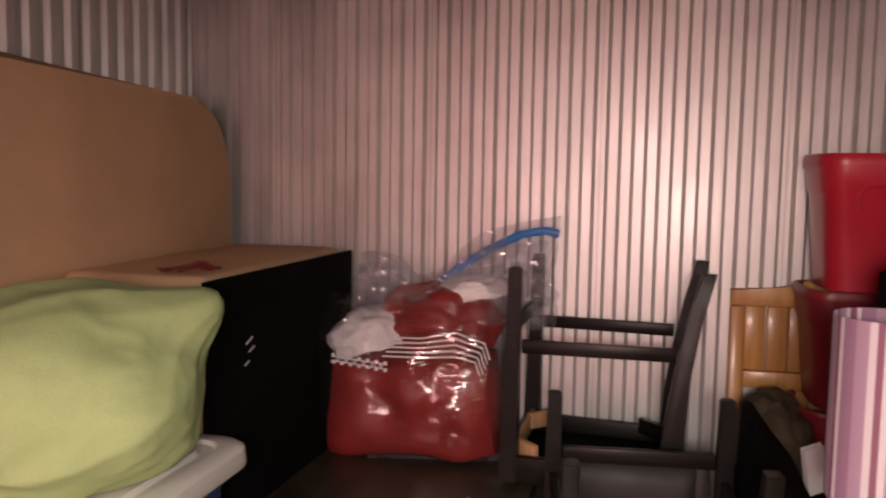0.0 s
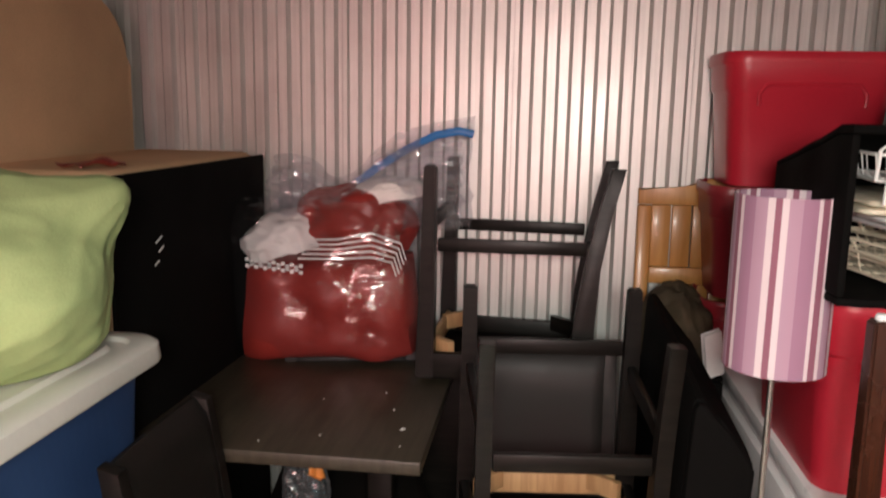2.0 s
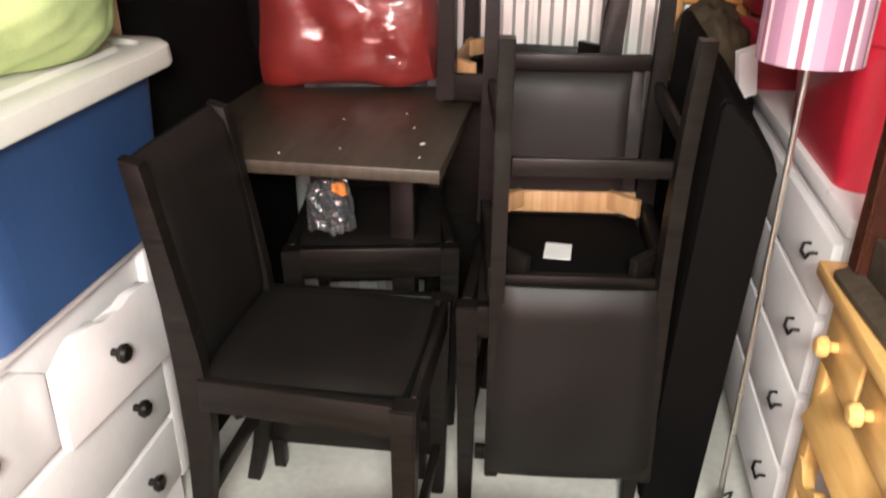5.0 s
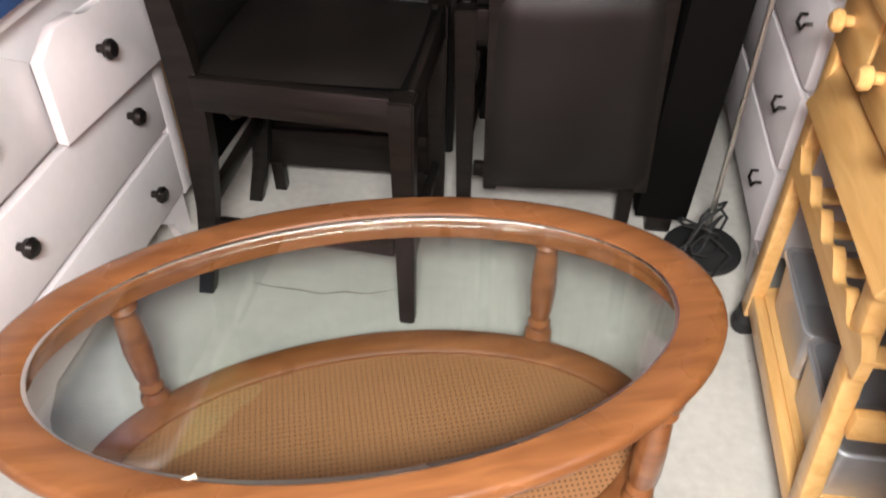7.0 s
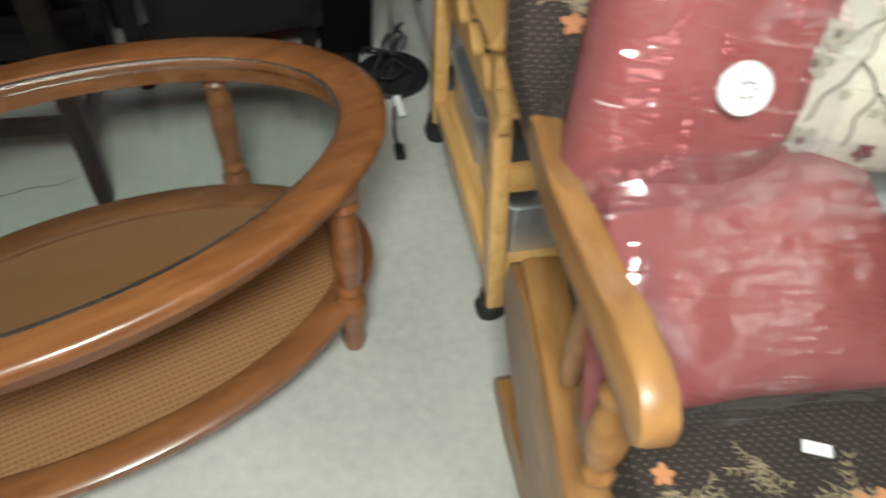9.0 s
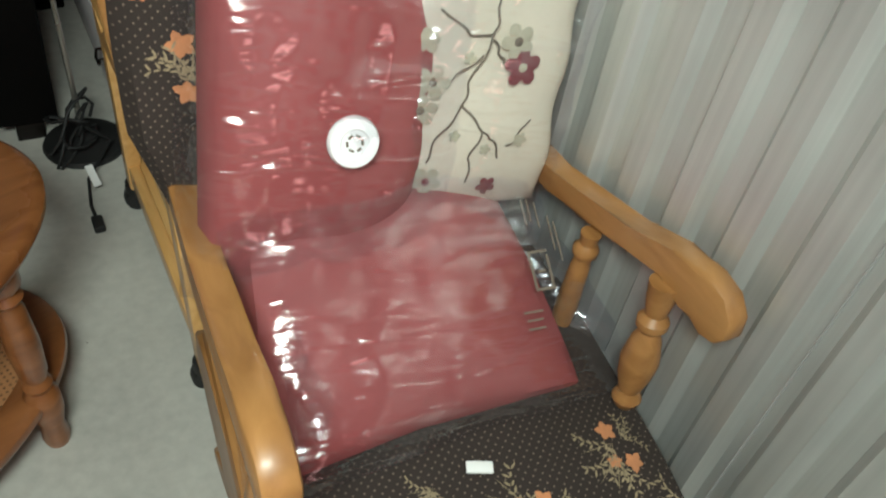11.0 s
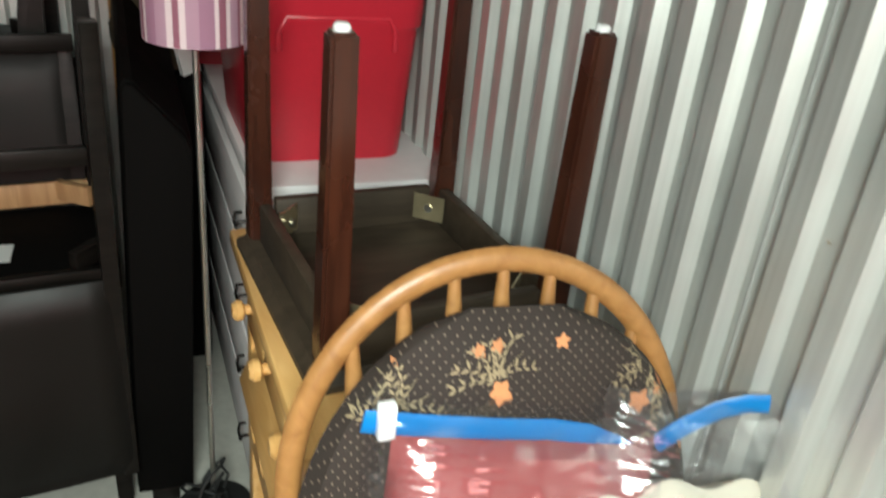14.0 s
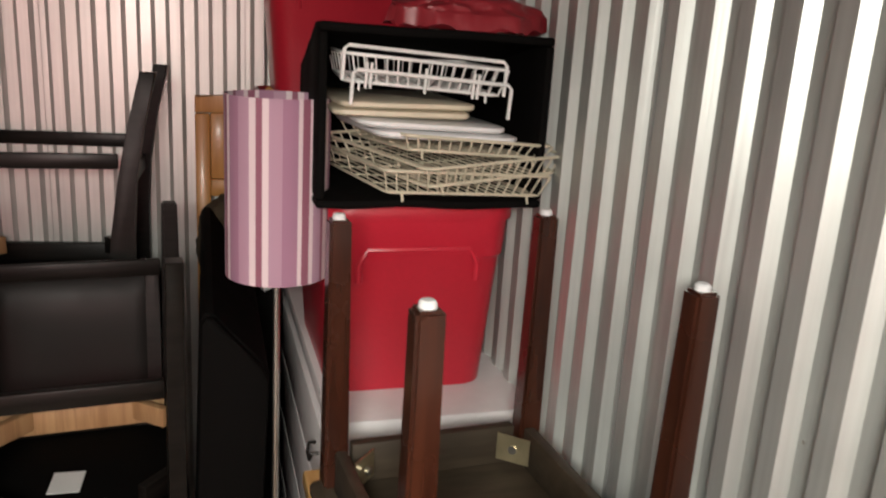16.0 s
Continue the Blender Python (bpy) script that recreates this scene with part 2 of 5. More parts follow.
def tube(points, radius, seg=8, closed=False, into=None, flat=1.0):
    """A rod of round (or flattened) section along points."""
    bm = into or bmesh.new()
    pts = [Vector(p) for p in points]
    n = len(pts)
    rings, side = [], None
    for i, p in enumerate(pts):
        if closed:
            d = (pts[(i + 1) % n] - pts[i - 1])
        else:
            d = pts[min(i + 1, n - 1)] - pts[max(i - 1, 0)]
        d.normalize()
        ref = side if side is not None else (Vector((0, 0, 1)) if abs(d.z) < 0.9 else Vector((1, 0, 0)))
        side = ref - d * ref.dot(d)
        if side.length < 1e-4:
            side = d.orthogonal()
        side.normalize()
        up = d.cross(side)
        r = radius[i] if isinstance(radius, (list, tuple)) else radius
        rings.append([bm.verts.new(p + side * (r * math.cos(2 * math.pi * k / seg)) + up * (r * flat * math.sin(2 * math.pi * k / seg))) for k in range(seg)])
    pairs = list(zip(rings, rings[1:])) + ([(rings[-1], rings[0])] if closed else [])
    for a, b in pairs:
        for k in range(seg):
            bm.faces.new((a[k], a[(k + 1) % seg], b[(k + 1) % seg], b[k]))
    if not closed:
        bm.faces.new(rings[0][::-1])
        bm.faces.new(rings[-1])
    return bm


def extrude_outline(points, depth, m=None, into=None, bevel=0.0):
    """A board: outline in the local xz plane, thickness along y."""
    bm = into or bmesh.new()
    m = m or Matrix()
    a = [bm.verts.new(m @ Vector((x, -depth / 2, z))) for x, z in points]
    b = [bm.verts.new(m @ Vector((x, depth / 2, z))) for x, z in points]
    faces = [bm.faces.new(a), bm.faces.new(b[::-1])]
    n = len(points)
    for i in range(n):
        faces.append(bm.faces.new((a[i], b[i], b[(i + 1) % n], a[(i + 1) % n])))
    if bevel:
        edges = {e for f in faces[:2] for e in f.edges}
        bmesh.ops.bevel(bm, geom=list(edges), offset=bevel, segments=2, affect="EDGES", profile=0.5)
    return bm


def cushion(w, h, t, seed=0, puff=0.55, lump=0.012, nx=22, ny=22, corner=0.0):
    """A stuffed pad in the local xz plane, facing -y; its seam runs round the edge."""
    bm = bmesh.new()
    sheets = []
    for sgn in (-1, 1):
        rows = []
        for j in range(ny + 1):
            row = []
            for i in range(nx + 1):
                u, v = 2 * i / nx - 1, 2 * j / ny - 1
                edge = max(0.0, (1 - abs(u) ** 3.0)) ** puff * max(0.0, (1 - abs(v) ** 3.0)) ** puff
                pull = 1 - corner * (u * u) * (v * v)
                x, z = u * w / 2 * pull, v * h / 2 * pull
                y = sgn * t / 2 * edge + lump * noise.noise(Vector((x * 9, z * 9, seed + sgn))) * edge
                row.append((x, y, z))
            rows.append(row)
        sheets.append(rows)
    grid = [[[None] * (nx + 1) for _ in range(ny + 1)] for _ in range(2)]
    for s in range(2):
        for j in range(ny + 1):
            for i in range(nx + 1):
                rim = i in (0, nx) or j in (0, ny)
                if rim and s == 1:
                    grid[1][j][i] = grid[0][j][i]
                else:
                    grid[s][j][i] = bm.verts.new(sheets[s][j][i])
    for s in range(2):
        g = grid[s]
        for j in range(ny):
            for i in range(nx):
                f = (g[j][i], g[j][i + 1], g[j + 1][i + 1], g[j + 1][i])
                bm.faces.new(f if s == 0 else f[::-1])
    return bm


def ellipse(a, b, n=72, cx=0.0, cy=0.0):
    return [(cx + a * math.cos(2 * math.pi * k / n), cy + b * math.sin(2 * math.pi * k / n)) for k in range(n)]


def swept_ring(a, b, profile, n=80, sides=1.0):
    """A closed moulding on an ellipse: rows of (outwards, height); narrower by sides along its length."""
    bm = bmesh.new()
    rings = []
    for k in range(n):
        t = 2 * math.pi * k / n
        nx, ny = math.cos(t) / a, math.sin(t) / b
        ln = math.hypot(nx, ny)
        k2 = sides + (1 - sides) * math.cos(t) ** 2
        rings.append([bm.verts.new((a * math.cos(t) + d * k2 * nx / ln, b * math.sin(t) + d * k2 * ny / ln, z)) for d, z in profile])
    m = len(profile)
    for k in range(n):
        p, q = rings[k], rings[(k + 1) % n]
        for i in range(m):
            bm.faces.new((p[i], q[i], q[(i + 1) % m], p[(i + 1) % m]))
    return bm


# ---------------------------------------------------------------- room
X_L, X_R, Y_B, Y_F, Z_C = -1.19, 1.10, 2.46, -0.55, 2.44
PITCH, RIB = 0.0728, 0.0135


def panel_mesh(ribs):
    """A corrugated sheet of so many ribs: width along x, ribs towards -y."""
    bm = bmesh.new()
    c, s = PITCH * 0.352, PITCH * 0.148
    line = []
    for k in range(ribs):
        x = k * PITCH
        line += [(x, 0), (x + c, 0), (x + c + s, -RIB), (x + 2 * c + s, -RIB)]
    line.append((ribs * PITCH, 0))
    cols = []
    for x, y in line:
        cols.append([bm.verts.new((x, y, z)) for z in (0.0, Z_C)] + [bm.verts.new((x, y + 0.002, z)) for z in (0.0, Z_C)])
    for a, b in zip(cols, cols[1:]):
        bm.faces.new((a[0], b[0], b[1], a[1]))
        bm.faces.new((a[2], a[3], b[3], b[2]))
        bm.faces.new((a[1], b[1], b[3], a[3]))
        bm.faces.new((a[0], a[2], b[2], b[0]))
    bm.faces.new((cols[0][0], cols[0][1], cols[0][3], cols[0][2]))
    bm.faces.new((cols[-1][0], cols[-1][2], cols[-1][3], cols[-1][1]))
    return bm


def corrugated_wall(name, start, turn, length, first, label):
    """A backing plate with corrugated panels of seven ribs lapped over it."""
    wall = part(name, slab((length + 0.1, 0.05, Z_C), (length / 2, 0.05, Z_C / 2), 0), M_PLATE, None, "", pose(*start, 0, 0, turn))
    tagged(wall, label, "wall", kind="structure")
    x, n = 0.0, first
    while x < length - 0.01:
        n = min(n, int((length - x) / PITCH + 0.999))
        sheet = part("panel", panel_mesh(n), M_STEEL, wall, "", None, False)
        sheet.location = (x, 0.0, 0.001)
        seam = part("seam", slab((0.0022, 0.0016, Z_C - 0.02), (0, 0, Z_C / 2), 0), M_PLATE, wall)
        seam.location = (x + 0.012, -0.0015, 0)
        x += n * PITCH
        n = 7
    return wall


corrugated_wall("wall_back", (X_L, Y_B + RIB / 2, 0), 0, X_R - X_L, 4, "corrugated galvanised steel back wall with vertical ribs")
corrugated_wall("wall_right", (X_R + RIB / 2, Y_B + 0.0357, 0), -90, Y_B + 0.0357 - Y_F, 5, "corrugated galvanised steel side wall with riveted seams")
corrugated_wall("wall_left", (X_L - RIB / 2, Y_F, 0), 90, Y_B - Y_F, 6, "corrugated galvanised steel side wall behind the sofa")

floor = part("floor", slab((6.0, 7.0, 0.1), (0, 0.0, -0.05), 0), M_CONCRETE)
tagged(floor, "pale grey sealed concrete floor with a fine crack", "floor", kind="structure")
ceiling = part("ceiling", slab((6.0, 7.0, 0.08), (0, 0.0, 2.75), 0), M_PLATE)
tagged(ceiling, "plain grey painted ceiling over the storage unit", "ceiling", kind="structure")
# unseen front wall with the doorway, and an added corridor beyond it
for x0, x1 in ((-2.6, -1.08), (1.0, 2.6)):
    w = part("wall_front", slab((x1 - x0, 0.06, 2.72), ((x0 + x1) / 2, Y_F - 0.03, 1.36), 0.003), M_PLATE)
    tagged(w, "plain grey front wall beside the doorway", "wall", kind="structure")
w = part("wall_header", slab((2.08, 0.06, 0.47), (-0.04, Y_F - 0.03, 2.485), 0.003), M_PLATE)
tagged(w, "plain grey header over the doorway", "wall", kind="structure")
# unseen red wall, added to throw pink light onto the steel
w = part("wall_corridor", slab((5.2, 0.06, 2.72), (0, -2.75, 1.36), 0.003), M_RED_BOUNCE)
tagged(w, "unseen red wall added opposite the doorway for pink bounce light", "wall", kind="structure")
for x in (-2.63, 2.63):
    w = part("wall_corridor", slab((0.06, 2.3, 2.72), (x, -1.63, 1.36), 0.003), M_PLATE)
    tagged(w, "plain grey corridor end wall", "wall", kind="structure")


# ---------------------------------------------------------------- dining chairs and table
def rake(z):
    """How far back the rear leg and post stand at a height."""
    return 0.185 + (0.07 * (1 - z / 0.5) ** 2 if z < 0.5 else 0.050 * ((z - 0.5) / 0.465) ** 1.6)


def post_half(z):
    """Half the depth of the rear leg: deepest at the seat, slimmer at both ends."""
    return 0.017 + 0.012 * math.exp(-((z - 0.50) / 0.22) ** 2)


def dining_chair(label, at, rot, raw=False, group="dining chairs"):
    """Front towards -y. Seat 0.555 high, back 0.965 high."""
    ob = thing("dining_chair", label, "chair", at, rot, group)
    for s in (-1, 1):
        bm = bmesh.new()
        lo = bmesh.ops.create_cube(bm, size=1, matrix=Matrix.Translation((s * 0.192, -0.213, 0.274)) @ Matrix.Diagonal((0.047, 0.047, 0.548, 1)))
        for v in lo["verts"]:
            if v.co.z < 0.1:
                v.co.x, v.co.y = s * 0.192 + (v.co.x - s * 0.192) * 0.68, -0.205 + (v.co.y + 0.213) * 0.68
        bmesh.ops.bevel(bm, geom=bm.edges[:], offset=0.004, segments=2, affect="EDGES")
        part("leg", bm, M_BLACKWOOD, ob)
        side = [(rake(z) - post_half(z), z) for z in (0, 0.12, 0.25, 0.38, 0.5, 0.6, 0.7, 0.8, 0.9, 0.955)]
        side += [(rake(z) + post_half(z), z) for z in (0.965, 0.9, 0.8, 0.7, 0.6, 0.5, 0.38, 0.25, 0.12, 0)]
        part("leg", extrude_outline(side, 0.030, pose(s * 0.168, 0, 0, 0, 0, 90), None, 0.003), M_BLACKWOOD, ob, "black rear leg running up into the back post")
        part("side_rail", slab((0.026, 0.37, 0.070), (s * 0.186, -0.010, 0.516), 0.006, (0, 0, s * 3)), M_BLACKWOOD, ob)
        part("stretcher", slab((0.018, 0.37, 0.034), (s * 0.180, 0.0, 0.200), 0.003, (0, 0, s * 3)), M_BLACKWOOD, ob)
    part("front_rail", slab((0.345, 0.016, 0.070), (0, -0.224, 0.516), 0.005), M_BLACKWOOD, ob)
    part("rail_lining", slab((0.34, 0.012, 0.055), (0, -0.209, 0.490), 0.002), M_RAWPLY if raw else M_BLACKWOOD, ob, "raw plywood lining of the front rail" if raw else "")
    part("back_rail", slab((0.31, 0.02, 0.030), (0, 0.168, 0.512), 0.003), M_BLACKWOOD, ob)
    part("front_stretcher", slab((0.34, 0.018, 0.036), (0, -0.206, 0.145), 0.003), M_BLACKWOOD, ob)
    part("back_stretcher", slab((0.30, 0.018, 0.036), (0, rake(0.25), 0.25), 0.003), M_BLACKWOOD, ob)
    pad = cushion(0.355, 0.385, 0.022, 3, 0.25, 0.002, 16, 16, 0.03)
    bmesh.ops.transform(pad, matrix=pose(0, -0.018, 0.551, -90), verts=pad.verts)
    part("seat", pad, M_LEATHER, ob, "black padded leatherette seat")
    part("seat_board", slab((0.345, 0.39, 0.012), (0, -0.018, 0.533), 0.002), M_UNDER, ob, "black dust cover under the seat")
    for sx, sy in ((-1, -1), (1, -1), (-1, 1), (1, 1)):
        part("corner_block", slab((0.09, 0.02, 0.045), (sx * 0.138, -0.022 + sy * 0.158, 0.482), 0.002, (0, 0, -45 * sx * sy)), M_RAWPLY if raw and sy < 0 else M_BLACKWOOD, ob)
    bm = bmesh.new()
    rows = []
    n = 14
    for j in range(n + 1):
        z = 0.512 + 0.448 * j / n
        row = []
        for i in range(13):
            u = i / 6 - 1
            y = rake(z) + 0.008 + 0.006 * (1 - u * u)
            fat = 0.024 * (1 - abs(u) ** 22) * (1 - abs(2 * j / n - 1) ** 10) + 0.004
            row.append((Vector((u * 0.182, y - fat, z)), Vector((u * 0.182, y + fat, z))))
        rows.append([(bm.verts.new(a), bm.verts.new(b)) for a, b in row])
    for j in range(n):
        for i in range(12):
            for s in (0, 1):
                q = (rows[j][i][s], rows[j][i + 1][s], rows[j + 1][i + 1][s], rows[j + 1][i][s])
                bm.faces.new(q if s == 0 else q[::-1])
    for j in range(n):
        for i in (0, 12):
            q = (rows[j][i][0], rows[j][i][1], rows[j + 1][i][1], rows[j + 1][i][0])
            bm.faces.new(q)
    for i in range(12):
        for j in (0, n):
            bm.faces.new((rows[j][i][0], rows[j][i][1], rows[j][i + 1][1], rows[j][i + 1][0]))
    part("backrest", bm, M_LEATHER, ob, "black leatherette back panel")
    return ob


dining_chair("black wooden dining chair standing sideways in front of the table", (-0.20, 1.365, 0), (0, 0, 90))
dining_chair("black dining chair carrying an upturned chair on its seat", (0.255, 1.762, 0), (0, 0, 3))
over = dining_chair("upturned black dining chair, its leatherette back hanging down", (0.285, 1.715, 1.128), (180, 0, 6), True)
part("sticker", slab((0.060, 0.078, 0.0016), (-0.03, 0.000, 0.5260), 0, (0, 0, 8)), M_PAPER, over, "white paper label stuck under the seat")
dining_chair("upturned black dining chair standing on the table edge", (0.165, 2.235, 1.395), (180, 0, 88), True)
dining_chair("black dining chair pushed under the table", (-0.24, 1.98, 0), (0, 0, 12))

table = thing("dining_table", "black dining table with a glossy scuffed top", "table", (-0.395, 1.99, 0))
part("tabletop", slab((0.81, 0.86, 0.03), (0, 0, 0.82), 0.004), M_TABLE, table, "glossy brown-black tabletop with paint flecks")
for sx in (-1, 1):
    part("apron", slab((0.02, 0.42, 0.08), (sx * 0.27, 0.07, 0.765), 0.003), M_BLACKWOOD, table)
    part("apron", slab((0.52, 0.02, 0.08), (0, 0.07 + sx * 0.22, 0.765), 0.003), M_BLACKWOOD, table)
    for sy in (-1, 1):
        part("leg", slab((0.06, 0.06, 0.805), (sx * 0.27, 0.07 + sy * 0.22, 0.4025), 0.005), M_BLACKWOOD, table)
for dx, dy, s in ((0.34, -0.27, 0.012), (0.30, -0.16, 0.005), (0.17, -0.33, 0.004), (0.26, -0.05, 0.005), (0.05, -0.38, 0.006), (0.35, -0.36, 0.004), (0.12, -0.12, 0.004)):
    part("paint_fleck", slab((s, s * 0.7, 0.0012), (dx, dy, 0.8356), 0, (0, 0, 20 * s * 1000)), M_PAPER, table, "pale paint fleck")

# black board added to cover the low back wall between the things
leaf = thing("dark_backing", "black board added behind the chairs to fill the dark gap at the wall", "table leaf", (0.13, 2.405, 0.0), (-2, 0, 0))
part("board", slab((0.58, 0.024, 0.80), (0, 0, 0.402), 0.004), M_BLACKWOOD, leaf)
part("edge_strip", slab((0.58, 0.030, 0.03), (0, 0, 0.815), 0.004), M_BLACKWOOD, leaf)

# plain black panel added to fill the dark area behind the chair
low = thing("board_panel", "black board panel stood on edge behind the front chair", "bed rail", (-0.225, 1.595, 0.0), (2, 0, 2))
part("board", slab((0.42, 0.022, 0.36), (0, 0, 0.260), 0.004), M_BLACKWOOD, low)
for x in (-0.18, 0.18):
    part("foot", slab((0.03, 0.03, 0.09), (x, 0.0, 0.045), 0.003), M_BLACKWOOD, low)

# ---------------------------------------------------------------- sofa on end, tote and cloth
sofa = thing("sofa", "tan upholstered sofa stood on end, its black underside showing", "sofa", (0, 0, 0))
bm = slab((0.36, 0.80, 1.40), (-0.795, 1.955, 0.70), 0.03, (0, 0, 0), 4)
part("base", bm, M_TAN, sofa)
part("underside", slab((0.012, 0.80, 1.39), (-0.608, 1.955, 0.696), 0.004, (0, 0, -2.0)), M_UNDER, sofa, "black woven dust cover with a small white marking")
out = [(-0.40, 0.0), (0.40, 0.0), (0.40, 1.55)] + [(0.40 - 0.20 * (1 - math.cos(a)), 1.64 + 0.19 * math.sin(a)) for a in [k * math.pi / 16 for k in range(9)]] + [(-0.78, 1.86), (-0.78, 0.78), (-0.40, 0.78)]
part("back", extrude_outline(out, 0.17, pose(-1.075, 1.955, 0, 0, 0, 90), None, 0.02), M_TAN, sofa, "tan upholstered back with a rounded corner")
for k, (dy, dz, w) in enumerate(((0, 0, 0.030), (0.01, -0.022, 0.024), (-0.012, -0.05, 0.020))):
    part("marking", slab((0.0012, w, 0.0035), (-0.6005, 1.715 + dy, 1.24 + dz), 0, (24, 0, -2.0)), M_PAPER, sofa, "small chalked marking as plain bars")

tote = thing("storage_tote", "blue plastic storage tote with an off-white lid on the dresser", "tote", (-0.70, 1.18, 0.742))
TX, TY = 0.40, 0.60


def rounded_rect(w, h, r, n=6):
    pts = []
    for cx, cy, a0 in ((w / 2 - r, h / 2 - r, 0), (-w / 2 + r, h / 2 - r, 90), (-w / 2 + r, -h / 2 + r, 180), (w / 2 - r, -h / 2 + r, 270)):
        pts += [(cx + r * math.cos(radians(a0 + 90 * k / n)), cy + r * math.sin(radians(a0 + 90 * k / n))) for k in range(n + 1)]
    return pts


def loft(rows, close_bottom=True, close_top=True):
    """A body from rows of (outline points, height)."""
    bm = bmesh.new()
    rings = [[bm.verts.new((x, y, z)) for x, y in pts] for pts, z in rows]
    n = len(rings[0])
    for a, b in zip(rings, rings[1:]):
        for k in range(n):
            bm.faces.new((a[k], a[(k + 1) % n], b[(k + 1) % n], b[k]))
    if close_bottom:
        bm.faces.new(rings[0][::-1])
    if close_top:
        bm.faces.new(rings[-1])
    return bm


def ribbed_rect(w, h, r, depth):
    pts = []
    for k, (x, y) in enumerate(rounded_rect(w, h, r, 5)):
        pts.append((x, y))
    dense = []
    for i in range(len(pts)):
        a, b = pts[i], pts[(i + 1) % len(pts)]
        ln = math.hypot(b[0] - a[0], b[1] - a[1])
        m = max(1, int(ln / 0.012))
        for j in range(m):
            f = j / m
            x, y = a[0] + (b[0] - a[0]) * f, a[1] + (b[1] - a[1]) * f
            if m > 3:
                k = 1 - depth * (0.5 + 0.5 * math.cos(2 * math.pi * j / 2.0))
                x, y = x * k, y * k
            dense.append((x, y))
    return dense


part("body", loft([(ribbed_rect(TX * 0.86, TY * 0.90, 0.04, 0.004), 0.0), (ribbed_rect(TX * 0.93, TY * 0.95, 0.045, 0.004), 0.30), (ribbed_rect(TX * 0.97, TY * 0.975, 0.045, 0), 0.31), (ribbed_rect(TX * 0.97, TY * 0.975, 0.045, 0), 0.325)]), M_BLUE, tote, "ribbed blue plastic body")
part("lid", loft([(rounded_rect(TX + 0.05, TY + 0.03, 0.06), 0.312), (rounded_rect(TX + 0.055, TY + 0.035, 0.06), 0.318), (rounded_rect(TX + 0.05, TY + 0.03, 0.06), 0.347), (rounded_rect(TX + 0.03, TY + 0.01, 0.055), 0.355), (rounded_rect(TX - 0.03, TY - 0.05, 0.05), 0.355), (rounded_rect(TX - 0.04, TY - 0.06, 0.05), 0.347), (rounded_rect(TX - 0.08, TY - 0.10, 0.05), 0.347), (rounded_rect(TX - 0.09, TY - 0.11, 0.05), 0.356)]), M_LID, tote, "off-white plastic lid with a raised panel")


def heap(w, d, h, seed, fold=0.06, n=44):
    """A slumped bundle of cloth with folds, on the local floor."""
    bm = bmesh.new()
    bmesh.ops.create_icosphere(bm, subdivisions=5, radius=1.0)
    for v in bm.verts:
        p = v.co.normalized()
        q = p * 1.6 + Vector((seed, seed * 0.7, 0))
        r = 1 + 0.22 * noise.noise(q) + fold * noise.turbulence(q * 1.3, 3, True)
        ridge = abs(noise.noise(Vector((p.x * 3.2 + seed, p.y * 3.2, p.z * 1.1))))
        r += fold * (0.6 - ridge)
        r -= fold * 0.9 * abs(noise.noise(Vector((p.x * 2.1 + p.z * 2 + seed, p.y * 2.4, p.z * 1.6 - seed)))) ** 0.6 - fold * 0.4
        x, y, z = p.x * w / 2 * r, p.y * d / 2 * r, p.z * h * 0.62 * r + h * 0.42
        if z < 0.03:
            z = 0.004 + 0.02 * abs(noise.noise(Vector((x * 20, y * 20, seed))))
            x, y = x * 1.02, y * 1.02
        v.co = (x, y, z)
    return bm


def undercut(bm, h):
    """Draws a bundle in towards its foot."""
    for v in bm.verts:
        k = 0.72 + 0.28 * min(1, max(0, v.co.z / (0.55 * h)))
        v.co.x, v.co.y = v.co.x * k, v.co.y * k
    return bm


def draped_sack():
    """A half-filled cloth sack: low body, folds running down from a gathered ear."""
    bm = bmesh.new()
    bmesh.ops.create_icosphere(bm, subdivisions=6, radius=1.0)
    ear = Vector((0.68, 0.42, 0.60)).normalized()
    hump = Vector((-0.45, 0.72, 0.52)).normalized()
    for v in bm.verts:
        p = v.co.normalized()
        # creases fan out from the gathered ear
        away = (p - ear)
        fan = math.atan2(away.dot(Vector((0.6, -0.7, 0.3))), away.dot(Vector((-0.5, -0.2, 0.8))))
        crease = 1 - abs(noise.noise(Vector((fan * 1.7, away.length * 0.6, 3.1)))) * 2
        r = 1 + 0.10 * noise.noise(p * 1.5 + Vector((2, 5, 1))) + 0.040 * crease + 0.03 * noise.noise(p * 3.1)
        r += 0.007 * (1 - 2 * abs(noise.noise(p * 5.2 + Vector((3, 8, 2)))))
        r += 0.020 * (1 - 2 * abs(noise.noise(p * 2.3 + Vector((9, 1, 4)))))
        r += 0.36 * math.exp(-((p - ear).length / 0.23) ** 2)
        r += 0.34 * math.exp(-((p - hump).length / 0.42) ** 2)
        r -= 0.12 * math.exp(-((p - Vector((0.1, 0.75, 0.65)).normalized()).length / 0.28) ** 2)
        x, y, z = p.x * 0.235 * r, p.y * 0.225 * r, 0.14 + p.z * 0.185 * r
        if z < 0.05:
            k = 0.80 + 0.20 * max(0.0, z + 0.05) / 0.10
            x, y = x * k, y * k
            z = max(z, 0.002 + 0.004 * abs(noise.noise(Vector((x * 20, y * 20, 2)))))
        v.co = (x, y, z)
    return bm


